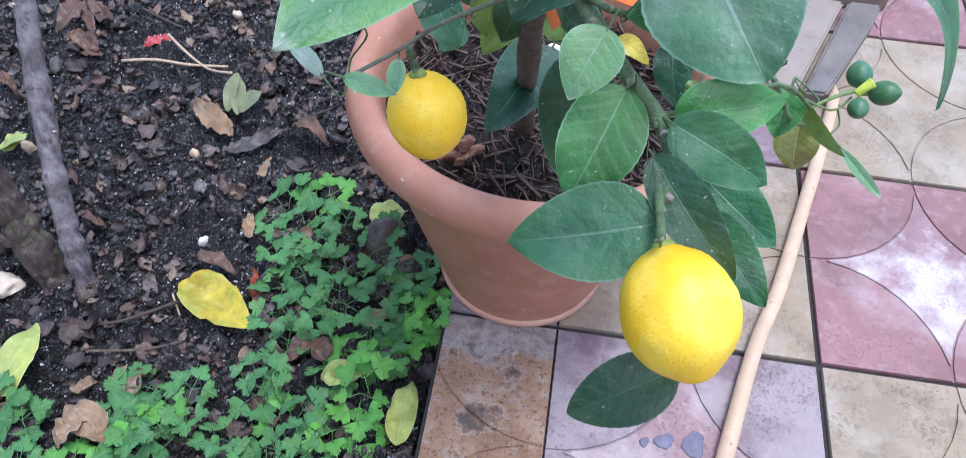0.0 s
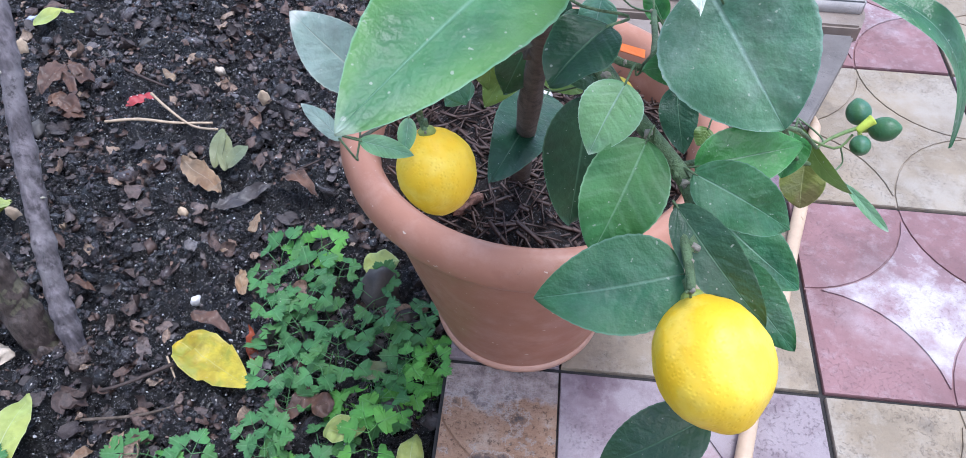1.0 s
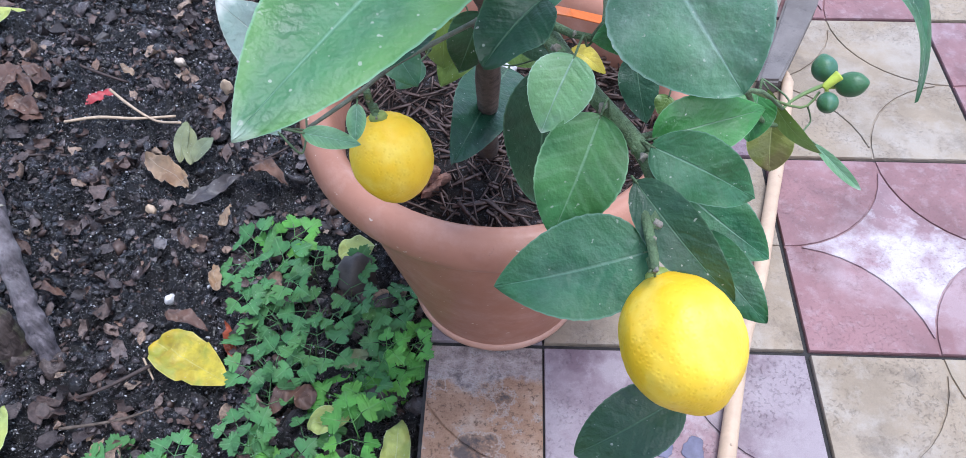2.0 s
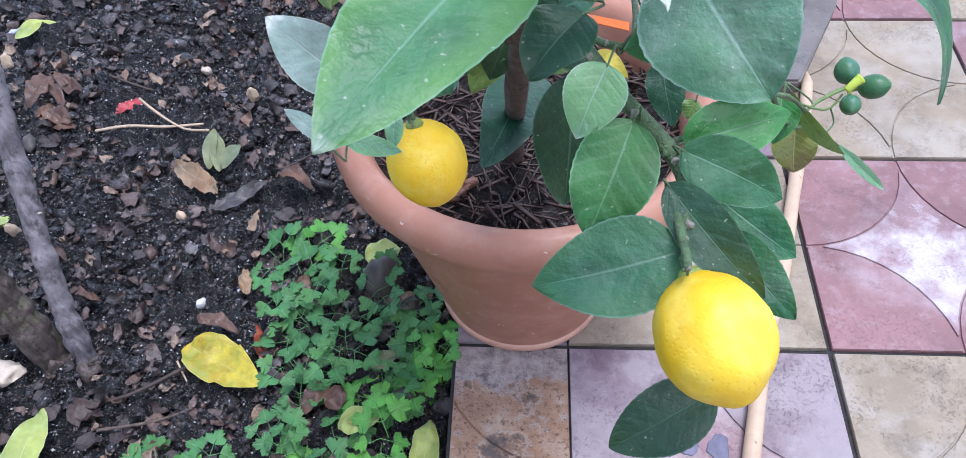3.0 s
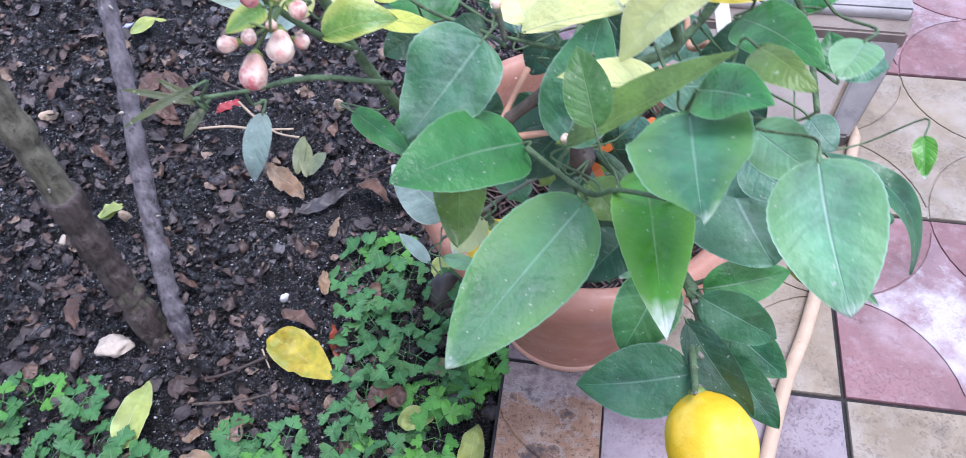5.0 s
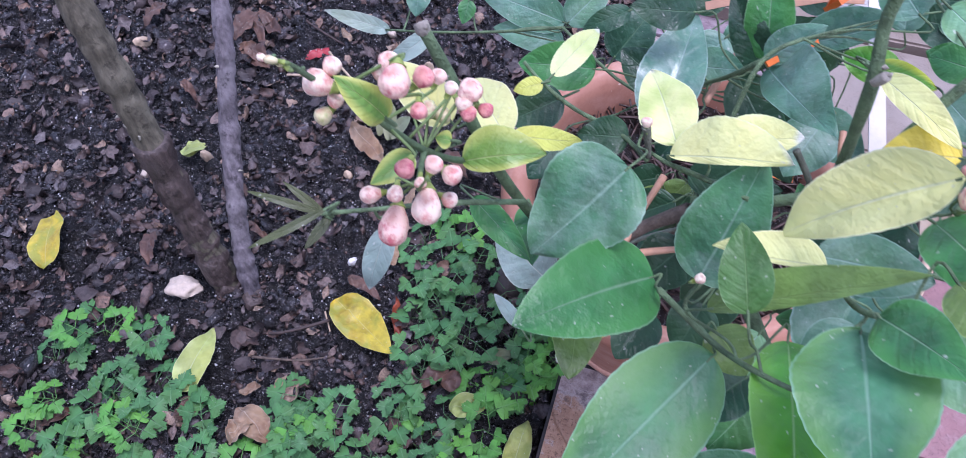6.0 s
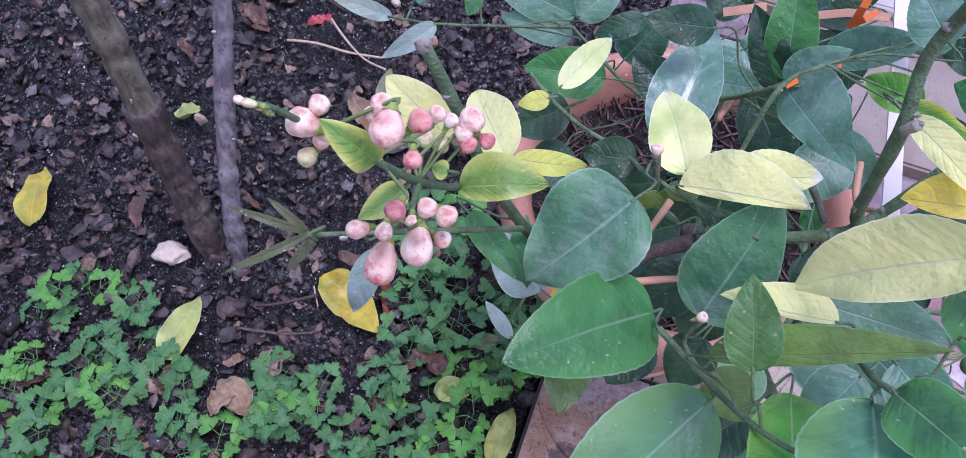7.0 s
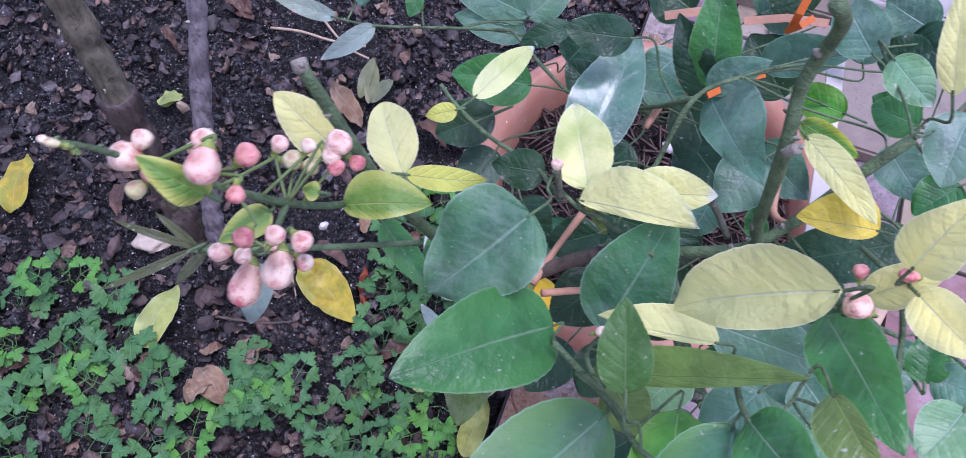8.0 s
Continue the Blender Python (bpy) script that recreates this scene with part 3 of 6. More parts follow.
def leaf_flakes(name, count, low, high, material, label, category, seed):
    """Torn, curled flakes of old leaves strewn over the bed, joined as one."""
    rng = random.Random(seed)
    verts, faces = [], []
    for _ in range(count):
        y = -0.36 + 1.5 * rng.random() ** 1.1
        x = -0.14 - 1.2 * rng.random() ** 1.05
        if any(abs(x - a) < 0.04 and abs(y - b) < 0.04 for a, b in CLEAR):
            continue
        size = low + (high - low) * rng.random() ** 2.2
        m = Euler((rng.gauss(0, 0.38), rng.gauss(0, 0.38), rng.uniform(0, 6.3))).to_matrix()
        bend, twist, slim = rng.uniform(-1.1, 1.3), rng.uniform(-0.5, 0.5), rng.uniform(0.4, 0.85)
        at = Vector((x, y, soil_height(x, y) + 0.0045 + 0.15 * size))
        k = len(verts)
        for i in range(5):
            for j in range(4):
                u, v = i / 2 - 1, j / 1.5 - 1
                r = 1 - 0.35 * abs(u * v) + rng.uniform(-0.17, 0.17)
                px, py = u * size * r, v * size * slim * r * (1 - 0.4 * u * u)
                verts.append(tuple(m @ Vector((px, py, size * (bend * 0.45 * v * v + 0.25 * bend * u * u + twist * u * v) + rng.uniform(-0.06, 0.06) * size)) + at))
        faces += [(k + 4 * i + j, k + 4 * i + j + 4, k + 4 * i + j + 5, k + 4 * i + j + 1) for i in range(4) for j in range(3)]
    return stuff(name, verts, faces, material, label, category)


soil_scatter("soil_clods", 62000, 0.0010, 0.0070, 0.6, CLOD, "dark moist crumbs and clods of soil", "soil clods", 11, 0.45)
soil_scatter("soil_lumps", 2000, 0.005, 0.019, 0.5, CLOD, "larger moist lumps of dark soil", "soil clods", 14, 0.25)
soil_scatter("bark_chips", 4200, 0.002, 0.010, 0.25, CHIP, "brown rotted bark and leaf fragments on the soil", "bark chips", 12, 0.9)
leaf_flakes("leaf_litter", 6000, 0.004, 0.019, LITTER, "dark brown curled flakes of rotting leaf litter on the soil", "leaf litter", 15)
# strewn thickly so that the pale pieces also stand in for glints
soil_scatter("pale_grit", 17000, 0.0004, 0.0022, 0.8, SPECK, "pale grit in the soil, much of it painted wet glints", "grit", 13, 1.6)


# ---- things on the soil ----
def fallen_leaf(base, tip, width, colour, curl, label):
    rng = random.Random(int(abs(base[0] * 7919 + base[1] * 104729) * 1000))
    width *= 0.95 if colour in (FYEL, FGREEN) else 0.6
    mid = ((base[0] + tip[0]) / 2, (base[1] + tip[1]) / 2)
    z0, z1 = soil_height(*base) + 0.016, soil_height(*tip) + 0.016
    lift = max(0.0, soil_height(*mid) + 0.018 - (z0 + z1) / 2)
    bm = bmesh.new()
    face = (rng.uniform(-0.3, 0.3), rng.uniform(-0.4, 0.2), 1)
    blade_into(bm, (base[0], base[1], z0 + lift * 0.6), (tip[0], tip[1], z1 + lift * 0.6), width, face, curl * rng.choice((1, 1, -0.5)), rng, 1.0, 0.55, 18, 5)
    if colour in (FTAN, FBROWN, FRED, FGREY):
        for v in bm.verts:
            v.co += Vector((0.0025 * noise.noise(v.co * 90), 0.0025 * noise.noise(v.co * 95 + Vector((7, 0, 0))), 0.013 * abs(noise.noise(v.co * 55)) + 0.008 * noise.noise(v.co * 130)))
    for v in bm.verts:
        v.co.z = max(v.co.z, soil_height(v.co.x, v.co.y) + (0.019 if colour in (FYEL, FGREEN) else 0.012))
    ob = new("fallen_leaf", mesh_from("fallen_leaf", bm, colour))
    tagged(ob, label, "fallen leaf", "fallen leaves on the bed")


fallen_leaf((-0.456, 0.002), (-0.349, -0.056), 0.060, FYEL, .1, "yellow fallen lemon leaf lying on the wet soil")
fallen_leaf((-0.591, -0.186), (-0.589, -0.092), 0.045, FGREEN, .2, "pale green fallen leaf among the parsley")
fallen_leaf((-0.863, -0.077), (-0.904, 0.012), 0.054, FYEL, .25, "yellow curled fallen leaf on the soil")
fallen_leaf((-0.154, -0.167), (-0.154, -0.085), 0.036, FGREEN, .1, "speckled green-yellow leaf by the pavement edge")
fallen_leaf((-0.253, -0.105), (-0.208, -0.079), 0.039, FGREEN, .1, "pale yellow-green leaf half under the parsley")
fallen_leaf((-0.253, 0.126), (-0.208, 0.141), 0.049, FGREEN, .2, "pale yellow-green leaf beside the pot")
fallen_leaf((-0.235, -0.030), (-0.191, -0.003), 0.036, FOLIVE, .2, "grey-green leaf under the parsley")
fallen_leaf((-0.479, 0.274), (-0.514, 0.366), 0.037, FOLIVE, .2, "grey-green folded leaf on the soil")
fallen_leaf((-0.473, 0.272), (-0.465, 0.336), 0.034, FOLIVE, .2, "grey-green folded leaf on the soil")
fallen_leaf((-0.544, 0.283), (-0.466, 0.227), 0.053, FTAN, .5, "tan crumpled dry leaf on the soil")
fallen_leaf((-0.480, 0.206), (-0.405, 0.260), 0.041, FGREY, .3, "dark grey withered leaf on the soil")
fallen_leaf((-0.396, 0.270), (-0.340, 0.244), 0.043, FBROWN, .6, "brown crumpled dry leaf on the soil")
fallen_leaf((-0.448, 0.032), (-0.394, 0.018), 0.032, FBROWN, .3, "brown dry leaf beside the yellow one")
fallen_leaf((-0.353, -0.026), (-0.371, 0.022), 0.024, FRED, .5, "rust red shrivelled leaf")
fallen_leaf((-0.409, 0.162), (-0.409, 0.206), 0.022, FTAN, .3, "tan dry leaf scrap")
fallen_leaf((-0.394, 0.071), (-0.411, 0.113), 0.027, FTAN, .2, "tan dry leaf scrap")
fallen_leaf((-0.800, 0.394), (-0.783, 0.465), 0.050, FBROWN, .3, "brown dry leaf on the soil")
fallen_leaf((-0.788, 0.390), (-0.722, 0.363), 0.041, FBROWN, .3, "reddish brown dry leaf on the soil")
fallen_leaf((-0.783, 0.169), (-0.738, 0.177), 0.025, FGREEN, .2, "green narrow leaf on the soil")
fallen_leaf((-0.898, 0.569), (-0.841, 0.606), 0.033, FGREEN, .2, "green narrow leaf on the soil")
fallen_leaf((-0.732, 0.424), (-0.787, 0.470), 0.040, FBROWN, .3, "brown dry leaf on the soil")
fallen_leaf((-0.787, 0.170), (-0.746, 0.185), 0.025, FGREEN, .2, "green narrow leaf on the soil")
fallen_leaf((-0.742, 0.020), (-0.727, -0.029), 0.043, FBROWN, .4, "brown dry leaf on the soil")
fallen_leaf((-0.967, 0.450), (-0.958, 0.376), 0.040, FBROWN, .3, "brown dry leaf on the soil")
fallen_leaf((-0.580, -0.219), (-0.566, -0.178), 0.042, FBROWN, .4, "dark brown leaf among the parsley")
fallen_leaf((-0.506, -0.184), (-0.455, -0.212), 0.065, FTAN, .2, "tan broad dry leaf among the parsley")
fallen_leaf((-0.717, -0.247), (-0.742, -0.278), 0.030, FBROWN, .2, "brown leaf among the parsley")
fallen_leaf((-0.519, -0.163), (-0.501, -0.141), 0.022, FTAN, .5, "tan dry leaf scrap")
fallen_leaf((-0.476, -0.148), (-0.468, -0.124), 0.020, FTAN, .5, "tan dry leaf scrap")
fallen_leaf((-0.267, -0.080), (-0.256, -0.052), 0.043, FBROWN, .2, "brown leaf under the parsley")
fallen_leaf((-0.276, -0.045), (-0.302, -0.089), 0.036, FBROWN, .2, "brown leaf under the parsley")
fallen_leaf((-0.635, 0.467), (-0.606, 0.446), 0.017, FTAN, .2, "pale leaf scrap on the soil")
fallen_leaf((-0.667, 0.154), (-0.649, 0.143), 0.015, FTAN, .2, "pale leaf scrap on the soil")
fallen_leaf((-0.617, 0.072), (-0.584, 0.063), 0.018, FBROWN, .2, "reddish bark scrap on the soil")
fallen_leaf((-0.786, 0.444), (-0.743, 0.392), 0.029, FBROWN, .2, "brown leaf by the stem")
fallen_leaf((-0.774, 0.390), (-0.731, 0.372), 0.048, FBROWN, .3, "brown leaf on the soil")
fallen_leaf((-0.837, 0.282), (-0.806, 0.267), 0.024, FBROWN, .3, "brown leaf on the soil")
fallen_leaf((-0.496, 0.279), (-0.506, 0.358), 0.032, FOLIVE, .3, "grey-green leaf on the soil")
fallen_leaf((-0.502, -0.228), (-0.484, -0.194), 0.050, FTAN, .3, "tan broad leaf at the bed's front")


def stick(name, pts, r0, r1, material, label, category, sides=8, knobs=0.25):
    bm = bmesh.new()
    tube_into(bm, pts, r0, r1, sides, knobs)
    return tagged(new(name, mesh_from(name, bm, material)), label, category)


def on_soil(x, y, up=0.004):
    return (x, y, soil_height(x, y) + up)


stick("dry_stalk", [on_soil(-0.688, 0.356, 0.012), on_soil(-0.64, 0.366, 0.016), on_soil(-0.59, 0.372, 0.016), on_soil(-0.538, 0.388, 0.01)], 0.0025, 0.0019, STRAW, "pale dry plant stalk lying on the soil", "stalk")
stick("dry_stalk", [on_soil(-0.635, 0.413, 0.016), on_soil(-0.6, 0.39, 0.024), on_soil(-0.56, 0.37, 0.024), on_soil(-0.512, 0.348, 0.016)], 0.0024, 0.0017, STRAW, "pale dry plant stalk lying across another", "stalk")
stick("twig", [on_soil(-0.78, 0.52), on_soil(-0.70, 0.475, 0.008), on_soil(-0.63, 0.455, 0.006), on_soil(-0.56, 0.45), on_soil(-0.545, 0.40)], 0.0026, 0.0016, TWIGDARK, "thin dark bent twig on the soil", "twig")
stick("twig", [on_soil(-0.561, -0.081, 0.008), on_soil(-0.505, -0.068, 0.012), on_soil(-0.449, -0.032, 0.010)], 0.0015, 0.0024, TWIGDARK, "short grey twig on the soil", "twig")
stick("twig", [on_soil(-0.462, -0.02, 0.006), on_soil(-0.445, -0.045)], 0.0013, 0.001, STRAW, "short pale twig on the soil", "twig")
stick("twig", [on_soil(-0.53, -0.11), on_soil(-0.47, -0.095, 0.007), on_soil(-0.43, -0.075)], 0.002, 0.0014, BARK, "thin brown twig on the soil", "twig")
stick("twig", [on_soil(-0.40, 0.29), on_soil(-0.36, 0.31, 0.01), on_soil(-0.31, 0.36)], 0.002, 0.0012, TWIGDARK, "thin dark twig on the soil", "twig")
stick("twig", [on_soil(-0.8, 0.25), on_soil(-0.72, 0.3, 0.01), on_soil(-0.66, 0.31)], 0.0025, 0.0015, TWIGDARK, "thin dark twig on the soil", "twig")


def shell():
    """A pale cupped fragment, open towards its lower edge."""
    rng = random.Random(5)
    bm = bmesh.new()
    made = bmesh.ops.create_uvsphere(bm, u_segments=28, v_segments=18, radius=1.0)["verts"]
    for v in made:
        k = 1 + 0.4 * noise.noise(v.co * 1.5 + Vector((3, 1, 2))) + 0.14 * noise.noise(v.co * 4)
        x, y, z = v.co
        if z < -0.1:
            z = -0.1 - 0.2 * (z + 0.1)
        v.co = Vector((x * 0.022 * k, y * 0.016 * k, z * 0.014 * k))
    ob = new("shell", mesh_from("shell", bm, SHELL))
    ob.matrix_world = pose(-0.665, -0.045, soil_height(-0.665, -0.045) + 0.009, 0, 0, 20)
    tagged(ob, "bone-white broken shell fragment on the soil", "shell")


shell()


def pebble(name, x, y, size, material, label, category, seed, group="", base=None):
    rng = random.Random(seed)
    bm = bmesh.new()
    z = (soil_height(x, y) if base is None else base) + size[2] * 0.55
    lump_into(bm, (x, y, z), size, rng, 3, 0.3)
    tagged(new(name, mesh_from(name, bm, material)), label, category, group)


pebble("white_fragment", -0.46, 0.072, (0.010, 0.008, 0.006), WHITEBIT, "small white fragment on the soil", "fragment", 1)
pebble("white_fragment", -0.935, 0.605, (0.024, 0.018, 0.008), LILACBIT, "crumpled lilac-white scrap on the soil", "scrap", 2)
pebble("white_fragment", -0.41, -0.14, (0.008, 0.006, 0.004), WHITEBIT, "small white fragment on the soil", "fragment", 3)
pebble("snail_shell", -0.521, 0.206, (0.010, 0.010, 0.006), STRAW, "small tan snail shell on the soil", "snail shell", 4)
pebble("stone", -0.225, 0.095, (0.035, 0.026, 0.018), PEBBLE, "dark rounded stone beside the pot", "stone", 5, "stones by the pot")
pebble("stone", -0.183, -0.055, (0.024, 0.02, 0.014), PEBBLE, "dark rounded stone by the pavement edge", "stone", 6, "stones by the pot")
pebble("stone", -0.19, 0.06, (0.018, 0.016, 0.011), PEBBLE, "dark rounded stone beside the pot", "stone", 7, "stones by the pot")
for k, (x, y) in enumerate(((-0.80, 0.42), (-0.86, 0.2), (-0.74, 0.17), (-1.0, 0.235), (-0.78, 0.33), (-0.88, 0.5), (-0.56, 0.5), (-0.7, 0.55), (-0.95, 0.35), (-0.82, 0.12), (-0.6, 0.27), (-0.47, 0.44))):
    pebble("small_stone", x, y, (0.010 + 0.004 * (k % 3), 0.009, 0.007), (SHELL, PEBBLE, STRAW)[k % 3], ("pale small stone on the soil", "dark small stone on the soil", "tan small stone on the soil")[k % 3], "stone", 30 + k, "small stones on the bed")


def foil_wrapper():
    bm = bmesh.new()
    bmesh.ops.create_grid(bm, x_segments=14, y_segments=6, size=1)
    for v in bm.verts:
        x, y = v.co.x * 0.021, v.co.y * 0.010
        v.co = Vector((x, y, 0.004 * math.cos(v.co.y * 2.4) + 0.003 * noise.noise(Vector((x, y, 0)) * 160) + 0.004))
    ob = new("foil_wrapper")
    ob.matrix_world = pose(-0.667, 0.427, soil_height(-0.667, 0.427) + 0.006, 0, 0, 28)
    tagged(ob, "small crumpled red foil wrapper on the soil", "wrapper")
    part("foil", bm, REDWRAP, ob)
    for k in range(3):
        bm = bmesh.new()
        bmesh.ops.create_cube(bm, size=1, matrix=Matrix.Translation((-0.010 + 0.009 * k, 0.001, 0.0086)) @ Matrix.Diagonal((0.0014, 0.003, 0.0006, 1)))
        part("print_bar", bm, WHITEBIT, ob, "pale printed bar")


foil_wrapper()


def sapling(name, pts, r0, r1, label, scars, seed, upper=None):
    """A bare young trunk with pale scars of bark."""
    rng = random.Random(seed)
    ob = thing(name, pts[0], label, "tree trunk")
    inv = Matrix.Translation(-Vector(pts[0]))
    bm = bmesh.new()
    path = tube_into(bm, [Vector(p).lerp(Vector(q), u) for p, q in zip(pts, pts[1:]) for u in (0, 0.25, 0.5, 0.75)] + [pts[-1]], r0, r1, 20, 0.22)
    for v in bm.verts:
        v.co += Vector([0.0012 * noise.noise(Vector((v.co.x, v.co.y, v.co.z * 0.4)) * 110 + Vector((k * 9, 0, 0))) for k in range(3)])
    bm.transform(inv)
    part("bark", bm, upper or TRUNKBARK, ob)
    if upper:
        bm = bmesh.new()
        tube_into(bm, [Vector(p).lerp(Vector(q), u) + Vector((0, -0.001, 0)) for p, q in zip(pts[:3], pts[1:4]) for u in (0, 0.25, 0.5, 0.75)] + [pts[3]], r0 * 0.98, r0 * 1.03, 20, 0.3)
        for v in bm.verts:
            v.co += Vector([0.0032 * noise.noise(v.co * 90 + Vector((k * 9, 0, 0))) for k in range(3)])
            v.co.z = min(v.co.z, pts[3][2] + 0.004 * noise.noise(v.co * 80))
        bm.transform(inv)
        part("lower_bark", bm, DARKBARK, ob, "dark wet lower bark")
    bm = bmesh.new()
    lump_into(bm, Vector(pts[0]) + Vector((0, 0, 0.018)), (r0 * 1.35, r0 * 1.3, 0.02), rng, 3, 0.5)
    bm.transform(inv)
    part("root_collar", bm, DARKBARK, ob, "soil-stained root collar")
    for _ in range(scars):
        i = rng.randrange(len(path) // 3, len(path))
        r = r0 + (r1 - r0) * i / len(path)
        a = rng.uniform(3.4, 6.2)
        out = Vector((math.cos(a), math.sin(a), 0))
        bm = bmesh.new()
        lump_into(bm, path[i] + out * r * 0.92, (0.0022, 0.0016, rng.uniform(0.003, 0.008)), rng, 1)
        bm.transform(inv)
        part("bark_scar", bm, SCAR, ob, "pale lichen-like bark scar")


def bark_material(name, c, light, rough, relief):
    """Thin young bark: streaks along the stem, pale rubbed patches, dark cracks."""
    k = Mat(name, rough, 0.45)
    slim = k.node("ShaderNodeVectorMath")
    slim.operation = "MULTIPLY"
    k.link(k.coords(), slim.inputs[0])
    slim.inputs[1].default_value = (1.0, 1.0, 0.16)
    at = slim.outputs[0]
    streak = k.noise(150.0, 5.0, 0.65, at)
    col = k.ramp(streak, (0.3, shade(c, 0.45)), (0.5, c), (0.72, shade(c, 1.7)))
    col = k.mix(k.ramp(k.noise(26.0, 4.0, 0.6), (0.5, 0.0), (0.66, 0.7)), col, light)
    col = k.mix(k.ramp(k.noise(75.0, 5.0, 0.7), (0.56, 0.0), (0.66, 0.8)), col, shade(c, 0.3))
    k.colour(col)
    k.bump(k.math("ADD", streak, k.math("MULTIPLY", k.noise(180.0, 4.0), 0.5)), 0.8, relief)
    return k.m


TRUNKBARK = bark_material("grey_purple_bark", (0.165, 0.145, 0.16), (0.30, 0.275, 0.29), 0.6, 0.003)
DARKBARK = bark_material("dark_wet_bark", (0.080, 0.060, 0.055), (0.13, 0.105, 0.10), 0.45, 0.004)
OLIVEBARK = bark_material("olive_bark", (0.125, 0.112, 0.080), (0.20, 0.185, 0.135), 0.65, 0.003)
SCAR = simple("pale_bark", (0.42, 0.40, 0.33), 0.8, 200, 0.25)
sapling("sapling", [(-0.612, -0.02, -0.06), (-0.632, 0.0, 0.05), (-0.645, 0.012, 0.11), (-0.66, 0.03, 0.231), (-0.683, 0.055, 0.4), (-0.710, 0.09, 0.62), (-0.724, 0.11, 0.85), (-0.73, 0.12, 1.2)], 0.0195, 0.0145, "grey-brown sapling trunk with pale bark scars growing in the bed", 34, 3, OLIVEBARK)
sapling("sapling", [(-0.577, -0.025, -0.06), (-0.583, 0.005, 0.03), (-0.59, 0.04, 0.1), (-0.6, 0.1, 0.2), (-0.597, 0.145, 0.3), (-0.61, 0.225, 0.45), (-0.615, 0.3, 0.62), (-0.62, 0.42, 0.95)], 0.014, 0.009, "thin grey sapling stem growing in the bed", 10, 4)


# ---- parsley-like herb ----
def herb_outline(rng):
    """The outline of a leaflet cut into three lobes of blunt teeth, from its stalk round and back, about unit length."""
    pts = [(0.0, -0.03)]
    for lobe, reach in ((-0.95, 0.80), (0.0, 1.0), (0.95, 0.80)):
        reach *= rng.uniform(0.92, 1.06)
        for p, r in ((-1.0, 0.62), (-0.80, 0.88), (-0.62, 0.90), (-0.48, 0.83), (-0.30, 0.98), (-0.17, 0.93), (0.0, 1.06), (0.17, 0.93), (0.30, 0.98), (0.48, 0.83), (0.62, 0.90), (0.80, 0.88), (1.0, 0.62)):
            a, r = lobe + p * 0.47, r * reach * rng.uniform(0.96, 1.04)
            pts.append((r * math.cos(a), r * math.sin(a)))
    pts.append((0.0, 0.03))
    return pts


def herb_frond(seed):
    """A leaf of three to five lobed leaflets on a forked stalk, facing up; about 0.05 m long."""
    rng = random.Random(seed)
    bm = bmesh.new()
    uv = bm.loops.layers.uv.verify()
    tube_into(bm, [(0, 0, -0.016), (0.010, 0, -0.004), (0.028, 0, 0.0)], 0.0006, 0.0004, 5)
    for at, side, turn, size in ((0.028, 0.0, 0.0, 0.023), (0.018, 0.010, 1.2, 0.020), (0.018, -0.010, -1.2, 0.020), (0.002, 0.014, 1.5, 0.017), (0.002, -0.014, -1.5, 0.017)):
        if at < 0.01 and rng.random() < 0.5:
            continue
        m = Matrix.Translation((at, side, rng.uniform(-0.003, 0.003))) @ Euler((rng.uniform(-0.45, 0.45), rng.uniform(-0.25, 0.35), turn + rng.uniform(-0.3, 0.3))).to_matrix().to_4x4()
        if side:
            tube_into(bm, [(at - 0.005, 0, -0.001), (at, side, 0)], 0.0005, 0.0004, 4)
        size *= rng.uniform(0.85, 1.15)
        pts = herb_outline(rng)
        ctr = bm.verts.new(m @ Vector((0.42 * size, 0, 0.0010)))
        ring = [bm.verts.new(m @ Vector((x * size, y * size, 0.16 * size * (abs(y) - 0.45 * x * x) + 0.0003 * rng.uniform(-1, 1)))) for x, y in pts]
        for k in range(len(ring) - 1):
            f = bm.faces.new((ctr, ring[k], ring[k + 1]))
            for loop, (x, y) in zip(f.loops, ((0.42, 0), pts[k], pts[k + 1])):
                loop[uv].uv = (min(max(x, 0), 1), min(max(y * 0.35 + 0.5, 0), 1))
    return bm


FRONDS = [mesh_from("frond", herb_frond(40 + k), HERB) for k in range(7)] + [mesh_from("frond", herb_frond(60 + k), HERBLIGHT) for k in range(3)]


